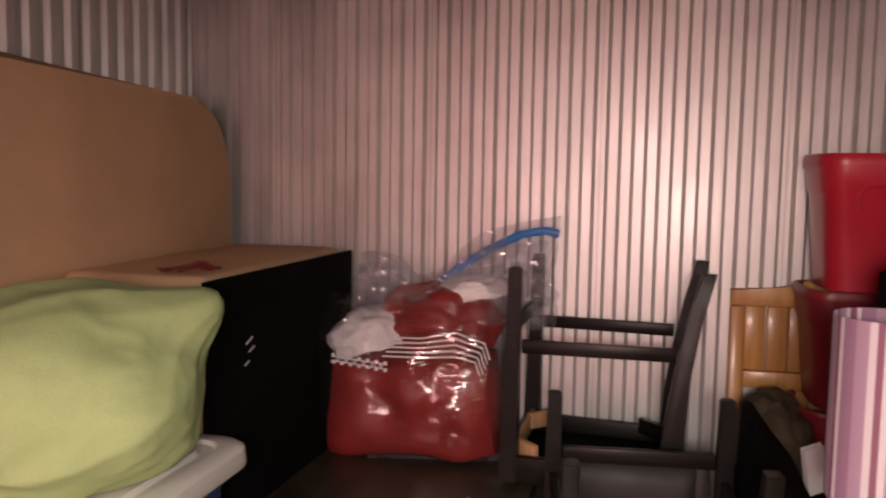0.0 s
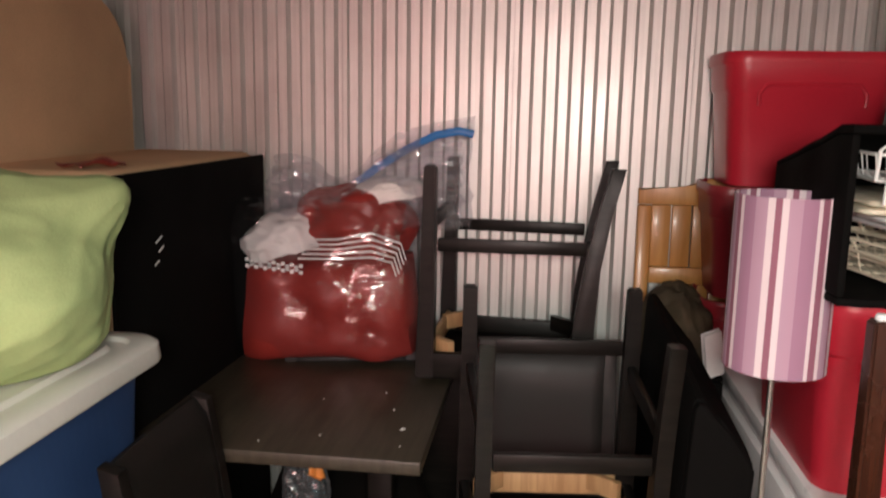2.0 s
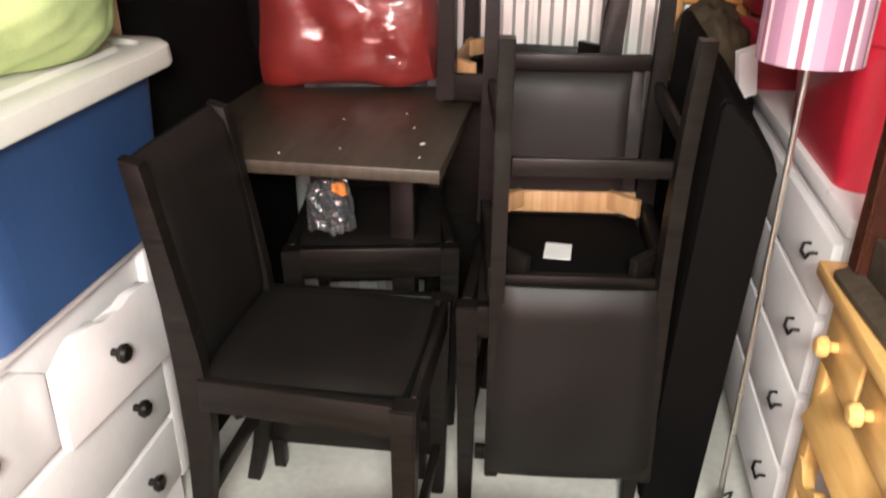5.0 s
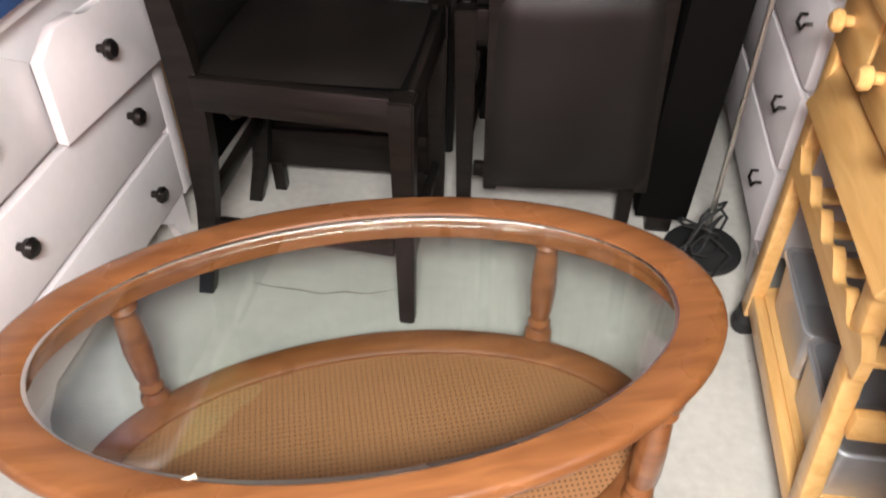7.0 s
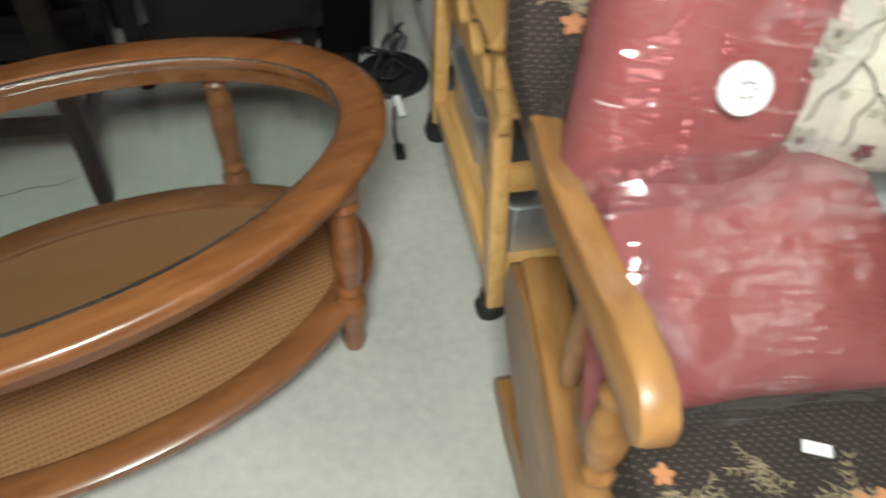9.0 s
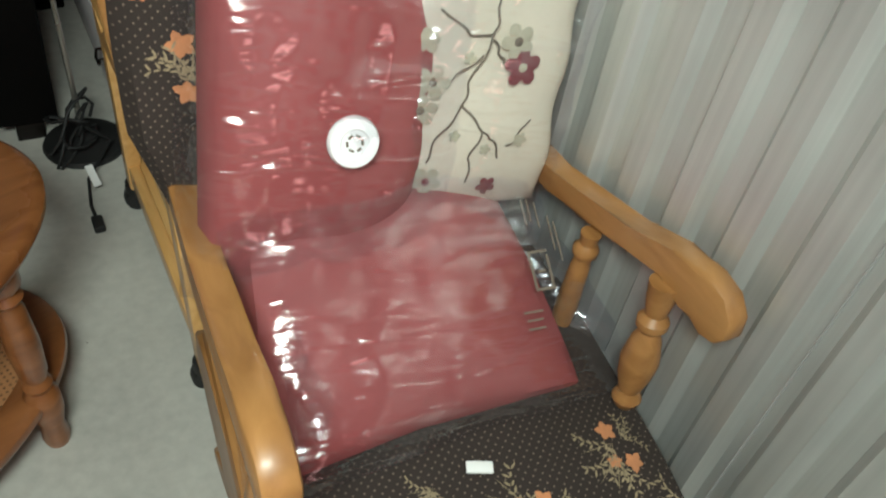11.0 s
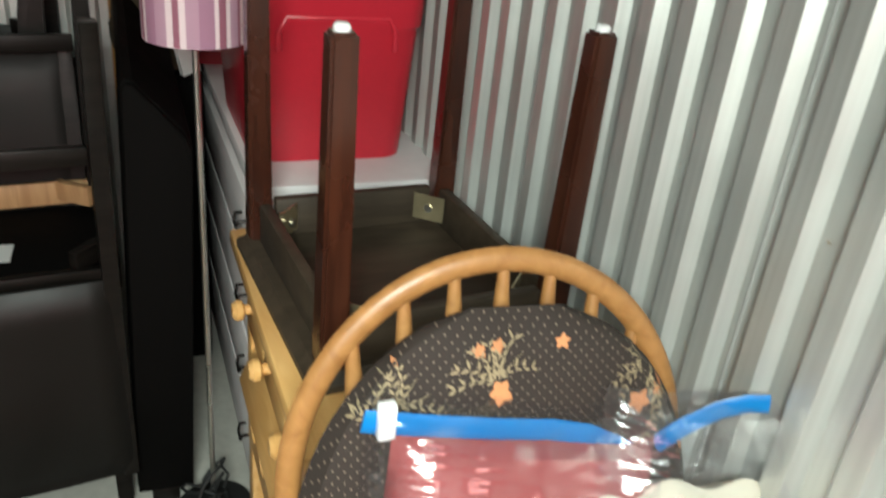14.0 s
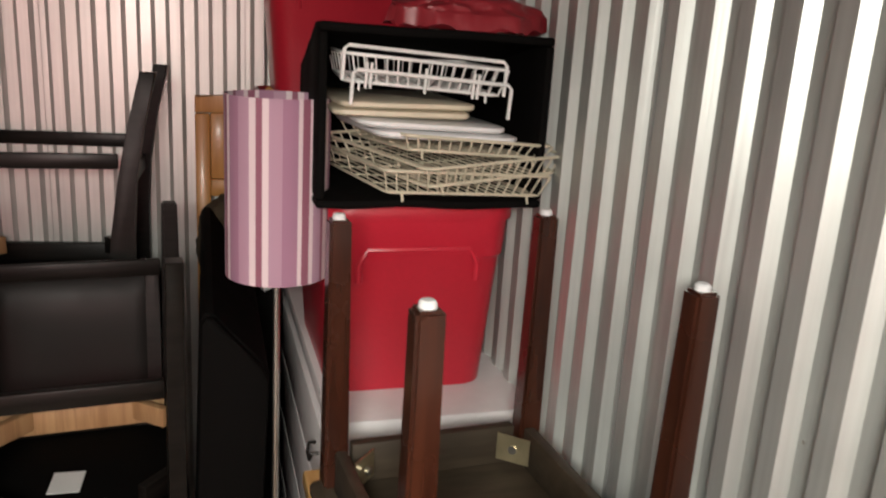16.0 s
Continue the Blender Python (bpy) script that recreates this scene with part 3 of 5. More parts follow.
bag = part("cloth_sack", draped_sack(), M_GREEN, None, "", pose(-0.70, 1.235, 1.099, 0, 0, 0))
tagged(bag, "lime green cloth sack slumped on the tote lid", "cloth sack")
rag = part("cloth", heap(0.12, 0.10, 0.022, 7.7, 0.1), M_REDCLOTH, None, "", pose(-0.70, 1.63, 1.402, 0, 0, 30))
tagged(rag, "red cloth lying on the upended sofa", "cloth")

# ---------------------------------------------------------------- left dresser
dl = thing("dresser", "white dresser with dark round knobs, one top drawer ajar", "dresser", (-0.80, 1.055, 0))
part("carcass", slab((0.44, 0.70, 0.60), (-0.01, 0, 0.40), 0.004), M_WHITE, dl)
part("top", slab((0.50, 0.76, 0.03), (0.0, 0, 0.722), 0.008), M_WHITE, dl, "white overhanging top board")
for sy in (-1, 1):
    foot = [(0, 0), (0.05, 0), (0.07, 0.06), (0.12, 0.10), (0, 0.10)]
    part("foot", extrude_outline([(sy * -x, z) for x, z in foot], 0.02, pose(0.21, sy * 0.35, 0, 0, 0, 90)), M_WHITE, dl)
    part("foot", slab((0.04, 0.04, 0.10), (-0.20, sy * 0.33, 0.05), 0.004), M_WHITE, dl)
part("stile", slab((0.050, 0.042, 0.605), (0.205, 0.366, 0.4025), 0.004), M_WHITE, dl, "white corner post")


def knob(parent, at):
    part("knob", turned([(0.008, 0), (0.008, 0.012), (0.017, 0.016), (0.019, 0.024), (0.014, 0.031), (0.004, 0.033)], 16, at, (0, 90, 0)), M_KNOB, parent, "dark bronze round knob")


for z0, z1 in ((0.115, 0.275), (0.290, 0.462)):
    d = part("drawer", slab((0.022, 0.68, z1 - z0), (0.222, 0, (z0 + z1) / 2), 0.005), M_WHITE, dl)
    for sy in (-1, 1):
        knob(d, (0.233, sy * 0.20 + 0.012, (z0 + z1) / 2 + (0.022 if z0 > 0.2 else 0.007)))
for sy, out_x, lean in ((-1, 0.222, 0), (0.82, 0.262, 5)):
    shape = [(-0.165, 0.0), (0.165, 0.0), (0.165, 0.15), (0.11, 0.188), (0.05, 0.188), (0.03, 0.175), (-0.03, 0.175), (-0.05, 0.188), (-0.11, 0.188), (-0.165, 0.15)]
    d = part("drawer", extrude_outline(shape, 0.022, pose(out_x, sy * 0.172, 0.482, 0, lean * 0.4, 90 - lean * 0.6), None, 0.003), M_WHITE, dl, "white top drawer pulled slightly out" if sy > 0 else "")
    knob(d, (out_x + 0.013, sy * 0.172 - 0.02, 0.595))

# ---------------------------------------------------------------- oval coffee table
oval = thing("coffee_table", "oval cherry-wood coffee table with a glass top and cane shelf", "coffee table", (0.037, 0.750, 0), (0, 0, 18.5))
OA, OB = 0.522, 0.291
rim = [(-0.068, 0.412), (-0.068, 0.428), (-0.062, 0.432), (-0.010, 0.433), (-0.002, 0.430), (0.003, 0.424), (0.003, 0.414), (-0.004, 0.408), (-0.006, 0.398), (-0.012, 0.392), (-0.020, 0.385), (-0.026, 0.372), (-0.040, 0.370), (-0.052, 0.374), (-0.052, 0.408)]
part("rim", swept_ring(OA, OB, rim, 96, 0.76), M_CHERRY, oval, "moulded cherry-wood rim")
n = 80
bm = bmesh.new()
lo = [bm.verts.new((x, y, 0.4205)) for x, y in ellipse(OA - 0.0665, OB - 0.0505, n)]
hi = [bm.verts.new((x, y, 0.4265)) for x, y in ellipse(OA - 0.0665, OB - 0.0505, n)]
bm.faces.new(lo[::-1])
bm.faces.new(hi)
for k in range(n):
    bm.faces.new((lo[k], lo[(k + 1) % n], hi[(k + 1) % n], hi[k]))
glass = part("glass", bm, M_GLASS, oval, "clear glass inset")
glass.visible_shadow = False
part("tape", slab((0.026, 0.006, 0.001), (-0.229, -0.207, 0.4305), 0, (0, 0, 18)), M_IVORY, oval, "pale strip of tape on the rim")
part("bead", swept_ring(OA - 0.070, OB - 0.054, [(-0.003, 0.4265), (-0.003, 0.4295), (0.003, 0.4295), (0.003, 0.4265)]), M_CHROME, oval, "pale worn bead round the glass")
shelf = [(-0.055, 0.112), (-0.055, 0.122), (-0.046, 0.128), (-0.010, 0.128), (0.0, 0.122), (0.002, 0.112), (-0.003, 0.100), (-0.012, 0.092), (-0.055, 0.092)]
part("shelf_rim", swept_ring(OA - 0.030, OB - 0.019, shelf), M_CHERRY, oval)
M_CANE = material("woven cane", (0.36, 0.16, 0.06), 0.5, 0, 0.2, 10, 120, 0.2)
nt = M_CANE.node_tree
chk = nt.nodes.new("ShaderNodeTexVoronoi")
chk.inputs["Scale"].default_value, chk.inputs["Randomness"].default_value = 105, 0.0
tcx = nt.nodes.new("ShaderNodeTexCoord")
nt.links.new(tcx.outputs["Object"], chk.inputs["Vector"])
rmp = nt.nodes.new("ShaderNodeValToRGB")
rmp.color_ramp.elements[0].position, rmp.color_ramp.elements[0].color = 0.16, (0.11, 0.05, 0.02, 1)
rmp.color_ramp.elements[1].position, rmp.color_ramp.elements[1].color = 0.30, (0.32, 0.155, 0.065, 1)
nt.links.new(chk.outputs["Distance"], rmp.inputs[0])
nt.links.new(rmp.outputs[0], nt.nodes["Principled BSDF"].inputs["Base Color"])
bm = bmesh.new()
lo = [bm.verts.new((x, y, 0.106)) for x, y in ellipse(OA - 0.080, OB - 0.069, n)]
hi = [bm.verts.new((x, y, 0.114)) for x, y in ellipse(OA - 0.080, OB - 0.069, n)]
bm.faces.new(lo[::-1])
bm.faces.new(hi)
for k in range(n):
    bm.faces.new((lo[k], lo[(k + 1) % n], hi[(k + 1) % n], hi[k]))
part("cane_shelf", bm, M_CANE, oval, "woven cane panel with scuffs")
LEG = [(0.018, 0), (0.022, 0.02), (0.018, 0.05), (0.026, 0.09), (0.026, 0.13), (0.017, 0.142), (0.022, 0.155), (0.016, 0.168), (0.021, 0.185), (0.024, 0.25), (0.020, 0.32), (0.016, 0.335), (0.024, 0.348), (0.017, 0.358), (0.027, 0.372), (0.027, 0.405)]
for lx, ly in ((0.332, 0.220), (-0.372, 0.186), (-0.350, -0.176), (0.395, -0.150)):
    part("leg", turned(LEG, 16, (lx, ly, 0)), M_CHERRY, oval, "turned cherry-wood leg")

# ---------------------------------------------------------------- headboard slab, lamp
head = thing("headboard", "thick black upholstered headboard standing on edge by the chairs", "headboard", (0.545, 1.548, 0.0), (3, 2, 0))
side = [(-0.062, 0.04), (0.062, 0.04), (0.062, 0.895), (0.048, 0.925), (0.0, 0.975), (-0.040, 1.020), (-0.055, 1.022), (-0.062, 1.010)]
part("panel", extrude_outline(side, 0.70, pose(0, 0.37, 0), None, 0.010), M_UNDER, head, "black upholstered panel")
part("border", extrude_outline([(x * 0.97, z - 0.004 * (z > 0.5) + 0.004 * (z < 0.5)) for x, z in side], 0.022, pose(0, 0.009, 0), None, 0.008), M_UNDER, head, "black padded edge")
for y in (0.03, 0.70):
    part("foot", slab((0.06, 0.05, 0.045), (0, y, 0.018), 0.004), M_BLACKWOOD, head)

bundle = part("crumpled_cloth", heap(0.17, 0.20, 0.20, 4.4, 0.10), material("brown olive fabric", (0.05, 0.036, 0.018), 0.8, 0, 0.3, 14, 220, 0.3), None, "", pose(0.605, 2.235, 0.86, 0, 0, 30))
tagged(bundle, "dark olive brown cloth crumpled on a carton", "cloth")
box = thing("carton", "plain dark carton standing behind the headboard", "carton", (0.615, 2.24, 0))
part("body", slab((0.20, 0.22, 0.845), (0, 0, 0.4235), 0.006), M_UNDER, box)
part("flap", slab((0.20, 0.10, 0.010), (0, -0.055, 0.852), 0.002), M_UNDER, box)
pad2 = thing("paper_pad", "white paper pad tucked between the bundle and the bins", "paper pad", (0.690, 2.12, 0.868), (12, -16, 20))
part("paper_block", slab((0.05, 0.012, 0.13), (0, 0, 0.065), 0.002), M_PAPER, pad2)
part("cover", slab((0.052, 0.003, 0.132), (0, 0.0085, 0.066), 0.001), M_WHITEPL, pad2)

lamp = thing("floor_lamp", "nickel floor lamp with a striped mauve drum shade", "lamp", (0.647, 1.495, 0))
part("base", turned([(0.088, 0), (0.090, 0.006), (0.086, 0.014), (0.03, 0.022), (0.012, 0.03), (0.008, 0.04)], 40), M_RUBBER, lamp, "black round base")
part("pole", turned([(0.006, 0.03), (0.006, 1.12)], 12), M_CHROME, lamp, "thin nickel pole")
M_SHADE = bpy.data.materials.new("striped shade")
M_SHADE.use_nodes = True
nt = M_SHADE.node_tree
b = nt.nodes["Principled BSDF"]
b.inputs["Roughness"].default_value = 0.75
tcx, sep, at2 = nt.nodes.new("ShaderNodeTexCoord"), nt.nodes.new("ShaderNodeSeparateXYZ"), nt.nodes.new("ShaderNodeMath")
at2.operation = "ARCTAN2"
nt.links.new(tcx.outputs["Object"], sep.inputs[0])
nt.links.new(sep.outputs[1], at2.inputs[0])
nt.links.new(sep.outputs[0], at2.inputs[1])
mul = nt.nodes.new("ShaderNodeMath")
mul.operation = "MULTIPLY_ADD"
nt.links.new(at2.outputs[0], mul.inputs[0])
mul.inputs[1].default_value, mul.inputs[2].default_value = 2 / (2 * math.pi), 0.5
frc = nt.nodes.new("ShaderNodeMath")
frc.operation = "FRACT"
nt.links.new(mul.outputs[0], frc.inputs[0])
rmp = nt.nodes.new("ShaderNodeValToRGB")
rmp.color_ramp.interpolation = "CONSTANT"
P1, P2, P3, P4 = (0.36, 0.19, 0.28, 1), (0.74, 0.62, 0.65, 1), (0.29, 0.11, 0.16, 1), (0.45, 0.28, 0.37, 1)
stripes = [(0.0, P1), (0.09, P2), (0.12, P3), (0.17, P2), (0.20, P4), (0.27, P3), (0.30, P2), (0.36, P1), (0.46, P2), (0.49, P4), (0.56, P3), (0.60, P2), (0.63, P1), (0.72, P4), (0.80, P2), (0.84, P3), (0.88, P2), (0.92, P4)]
rmp.color_ramp.elements[0].position, rmp.color_ramp.elements[0].color = 0.0, P1
rmp.color_ramp.elements[1].position, rmp.color_ramp.elements[1].color = 0.92, P4
for p, c in stripes[1:-1]:
    rmp.color_ramp.elements.new(p).color = c
nt.links.new(frc.outputs[0], rmp.inputs[0])
nt.links.new(rmp.outputs[0], b.inputs["Base Color"])
b.inputs["Subsurface Weight"].default_value = 0.0
shade = turned([(0.0855, 1.098), (0.0865, 1.098), (0.0865, 1.402), (0.0855, 1.402)], 64, cap=False)
part("shade", shade, M_SHADE, lamp, "drum shade in mauve, pink and wine stripes")
part("shade_ring", tube([(0.084 * math.cos(k * 0.2618), 0.084 * math.sin(k * 0.2618), 1.102) for k in range(24)], 0.0015, 6, True), M_CHROME, lamp)
pts = []
for k in range(64):
    a = k * 0.5
    r = 0.034 + 0.018 * math.sin(k * 0.9) + 0.014 * math.sin(k * 0.23)
    pts.append((-0.015 + r * math.cos(a) + 0.02 * math.sin(k * 0.11), -0.035 + r * 0.9 * math.sin(a * 1.13), 0.075 + 0.045 * math.sin(k * 0.37) + 0.025 * math.cos(a)))
pts += [(-0.02, -0.16, 0.03), (-0.03, -0.22, 0.008), (-0.028, -0.27, 0.007)]
part("cord", tube(pts, 0.0035, 6), M_RUBBER, lamp, "black tangled cord")
part("plug", slab((0.022, 0.04, 0.018), (-0.028, -0.285, 0.011), 0.004), M_RUBBER, lamp)
part("cord_tag", slab((0.016, 0.05, 0.001), (-0.01, -0.17, 0.045), 0, (30, 0, 10)), M_PAPER, lamp, "white paper tag on the cord")

# ---------------------------------------------------------------- right dresser and bins
dr = thing("dresser", "white dresser with dark bail handles behind the trolley", "dresser", (0.915, 1.90, 0))
part("carcass", slab((0.345, 1.02, 0.74), (0.0, 0, 0.46), 0.004), M_WHITE, dr)
part("top", slab((0.375, 1.06, 0.035), (0.0, 0, 0.8475), 0.006), M_WHITE, dr, "white top board with a moulded edge")
for sy in (-1, 1):
    part("foot", extrude_outline([(0, 0), (sy * 0.05, 0), (sy * 0.07, 0.06), (sy * 0.12, 0.09), (0, 0.09)], 0.02, pose(-0.165, -sy * 0.51, 0, 0, 0, 90)), M_WHITE, dr)
    part("foot", slab((0.04, 0.04, 0.09), (0.14, sy * 0.48, 0.045), 0.004), M_WHITE, dr)
for z0, z1 in ((0.115, 0.29), (0.305, 0.47), (0.485, 0.645), (0.66, 0.80)):
    d = part("drawer", slab((0.02, 0.98, z1 - z0), (-0.18, 0, (z0 + z1) / 2), 0.005), M_WHITE, dr)
    for y in (-0.40, 0.34):
        zc = (z0 + z1) / 2 + 0.02
        part("handle", tube([(-0.19, y - 0.022, zc), (-0.203, y - 0.022, zc), (-0.207, y - 0.016, zc - 0.014), (-0.207, y + 0.016, zc - 0.014), (-0.203, y + 0.022, zc), (-0.19, y + 0.022, zc)], 0.0035, 8), M_KNOB, d, "dark bail handle")


def bin_box(name, label, at, rot, w, d, h, mat):
    """An open tapered plastic bin with a rolled rim and a handle recess."""
    ob = thing(name, label, "storage bin", at, rot, "red storage bins")
    f = 0.84
    rows = [(rounded_rect(w * f, d * f, 0.05), 0), (rounded_rect(w * (f + 0.005), d * (f + 0.005), 0.05), 0.006), (rounded_rect(w * 0.93, d * 0.93, 0.055), h * 0.70), (rounded_rect(w * 0.955, d * 0.955, 0.055), h * 0.72), (rounded_rect(w * 0.975, d * 0.975, 0.055), h * 0.93)]
    rows += [(rounded_rect(w * 0.955, d * 0.955, 0.05), h * 0.93), (rounded_rect(w * 0.82, d * 0.82, 0.05), 0.008)]
    part("body", loft(rows), mat, ob)
    part("rim", loft([(rounded_rect(w * 0.965, d * 0.965, 0.055), h * 0.91), (rounded_rect(w, d, 0.06), h * 0.905), (rounded_rect(w * 1.005, d * 1.005, 0.06), h * 0.92), (rounded_rect(w, d, 0.06), h * 0.985), (rounded_rect(w * 0.985, d * 0.985, 0.06), h), (rounded_rect(w * 0.96, d * 0.96, 0.055), h), (rounded_rect(w * 0.955, d * 0.955, 0.055), h * 0.91)], False, False), mat, ob, "rolled rim")
    pts = [(-w * 0.30, h * 0.60), (-w * 0.30, h * 0.69), (-w * 0.26, h * 0.76), (w * 0.26, h * 0.76), (w * 0.30, h * 0.69), (w * 0.30, h * 0.60)]
    part("handle_ridge", tube([(x, -d * 0.475 + 0.004 * (1 - z / h), z) for x, z in pts], 0.006, 8), mat, ob, "moulded handle ridge")
    return ob


bin_box("storage_bin", "bright red plastic bin standing on the white dresser", (0.893, 1.70, 0.866), (0, 0, 0), 0.36, 0.50, 0.365, M_RED)
bin_box("storage_bin", "low maroon bin at the bottom of a stack", (0.87, 2.315, 0.866), (0, 0, 0), 0.42, 0.26, 0.18, M_MAROON)
bin_box("storage_bin", "maroon plastic bin in the middle of a stack", (0.87, 2.315, 1.05), (0, 0, 0), 0.42, 0.26, 0.30, M_MAROON)
bin_box("storage_bin", "bright red bin on top of the stack", (0.880, 2.305, 1.352), (0, 0, 0), 0.42, 0.28, 0.335, M_RED)

crate = thing("storage_crate", "black fabric storage cube lying on its side over the red bin", "crate", (0.885, 1.62, 1.238))


def sagged(bm):
    """Lets the soft cube slump towards its closed end."""
    for v in bm.verts:
        back = max(0.0, (v.co.y + 0.20) / 0.45)
        if v.co.z > 0.05:
            v.co.z -= 0.085 * back * min(1.0, v.co.z / 0.28)
        v.co.x += 0.030 * back if v.co.x < 0 else 0.0
        v.co.z += 0.004 * noise.noise(v.co * 9)
    return bm


def fabric_board(size, at):
    bm = slab(size, at, 0.005)
    bmesh.ops.subdivide_edges(bm, edges=[e for e in bm.edges if e.calc_length() > 0.1], cuts=8, use_grid_fill=True)
    return sagged(bm)


for name, size, at in (("floor_board", (0.38, 0.50, 0.014), (0, 0, 0.007)), ("top_board", (0.38, 0.50, 0.014), (0, 0, 0.275)), ("side_board", (0.014, 0.50, 0.254), (-0.183, 0, 0.141)), ("side_board", (0.014, 0.50, 0.254), (0.183, 0, 0.141)), ("back_board", (0.352, 0.014, 0.254), (0, 0.243, 0.141))):
    part(name, fabric_board(size, at), M_UNDER, crate)
cloth = part("folded_cloth", heap(0.26, 0.16, 0.06, 9.1, 0.12), M_MAROON, None, "", pose(0.95, 1.47, 1.520, 4, 0, 10))
tagged(cloth, "maroon cloth crumpled on the black cube", "cloth")


def wire_rack(name, label, at, rot, w, d, h, mat, bars=15):
    ob = thing(name, label, "wire rack", at, rot, "wire racks")
    for z, k in ((0.0, 0.92), (h, 1.0)):
        pts = [(x * k, y * k, z) for x, y in rounded_rect(w, d, 0.015, 3)]
        part("frame", tube(pts, 0.0028, 6, True), mat, ob)
    for i in range(bars):
        x = (i / (bars - 1) - 0.5) * w * 0.92
        part("wire", tube([(x / 0.92, -d / 2, h), (x, -d * 0.46, 0), (x, d * 0.46, 0), (x / 0.92, d / 2, h)], 0.0016, 5), mat, ob)
    for j in range(5):
        y = (j / 4 - 0.5) * d * 0.92
        part("wire", tube([(-w / 2, y / 0.92, h), (-w * 0.46, y, 0), (w * 0.46, y, 0), (w / 2, y / 0.92, h)], 0.0016, 5), mat, ob)
    for sx in (-1, 1):
        part("wire_foot", tube([(sx * w * 0.38, -d * 0.47, 0.0), (sx * w * 0.38, -d * 0.47 - 0.004, -0.012), (sx * w * 0.38, -d * 0.46, 0)], 0.002, 5), mat, ob)
    return ob


wire_rack("wire_rack", "cream coated wire rack lying in the black cube", (0.905, 1.50, 1.268), (0, 3, 10), 0.30, 0.34, 0.035, M_CREAM, 17)
wire_rack("wire_rack", "cream coated wire rack stacked crooked on another", (0.925, 1.475, 1.300), (2, -2, 20), 0.29, 0.33, 0.03, M_CREAM, 17)
wire_rack("wire_rack", "cream coated wire rack tilted on the stack", (0.93, 1.50, 1.325), (-2, 4, 10), 0.27, 0.30, 0.022, M_CREAM, 15)
for k, (z, a, dx) in enumerate(((1.350, 6, 0.02), (1.366, 3, 0.0))):
    t = thing("tray", "flat white plastic tray in the stack", "tray", (0.875 + dx, 1.50, z), (0, 2, a), "white trays")
    part("tray_body", loft([(rounded_rect(0.24, 0.28, 0.03), 0), (rounded_rect(0.25, 0.29, 0.035), 0.004), (rounded_rect(0.25, 0.29, 0.035), 0.009), (rounded_rect(0.23, 0.27, 0.03), 0.012)]), M_WHITEPL, t)
for k, (z, a) in enumerate(((1.384, -3), (1.397, 2))):
    t = thing("tray", "flat cream plastic tray in the stack", "tray", (0.835, 1.50, z), (0, 0, a), "cream trays")
    part("tray_body", loft([(rounded_rect(0.21, 0.27, 0.02), 0), (rounded_rect(0.22, 0.28, 0.025), 0.003), (rounded_rect(0.22, 0.28, 0.025), 0.009), (rounded_rect(0.21, 0.27, 0.02), 0.011)]), M_CREAM, t)
dish = wire_rack("wire_rack", "white wire dish rack on the trays", (0.865, 1.49, 1.432), (0, 3, -5), 0.26, 0.30, 0.040, M_WIRE, 16)
for z0, z1, x0, x1, y in ((0.0, 0.052, -0.125, 0.125, -0.152), (-0.034, 0.018, -0.11, 0.135, -0.158)):
    part("loop", tube([(x0, y, z0), (x0, y, z1 - 0.006), (x0 + 0.006, y, z1), (x1 - 0.006, y, z1), (x1, y, z1 - 0.006), (x1, y, z0)], 0.003, 6), M_WIRE, dish, "bent wire front loop")
for x in (-0.09, -0.083, 0.075, 0.082, 0.0):
    part("prong", tube([(x, -0.155, -0.008), (x, -0.157, 0.03)], 0.0025, 6), M_WIRE, dish)

# ---------------------------------------------------------------- folded wooden screen by the back wall
fold = thing("folding_chair", "folded varnished wooden chair leaning on the back wall", "folding chair", (0.625, 2.375, 0.0), (-3, 0, 0))
for x in (-0.098, 0.172):
    part("stile", slab((0.040, 0.024, 1.27), (x, 0, 0.635), 0.006), M_FOLD, fold)
crest = [(-0.118, 1.272), (0.192, 1.272), (0.192, 1.345), (0.13, 1.352), (0.08, 1.350), (0.045, 1.338), (0.02, 1.322), (-0.118, 1.318)]
part("crest_rail", extrude_outline(crest, 0.026, pose(0, -0.002, 0), None, 0.005), M_FOLD, fold, "curved varnished top rail")
for z, h in ((1.066, 0.048), (0.745, 0.045)):
    part("cross_rail", slab((0.232, 0.022, h), (0.037, -0.001, z), 0.004), M_FOLD, fold)
for k, x in enumerate((-0.050, 0.008, 0.066, 0.124)):
    part("slat", slab((0.0545, 0.012, 0.180), (x, 0.003, 1.181), 0.003), M_FOLD, fold)
    top = 1.040 if k else 0.985
    low = [(x - 0.027, 0.77), (x + 0.027, 0.77), (x + 0.027, 1.040), (x - 0.027, top)]
    part("slat", extrude_outline(low, 0.012, pose(0, 0.003, 0), None, 0.002), M_FOLD, fold)

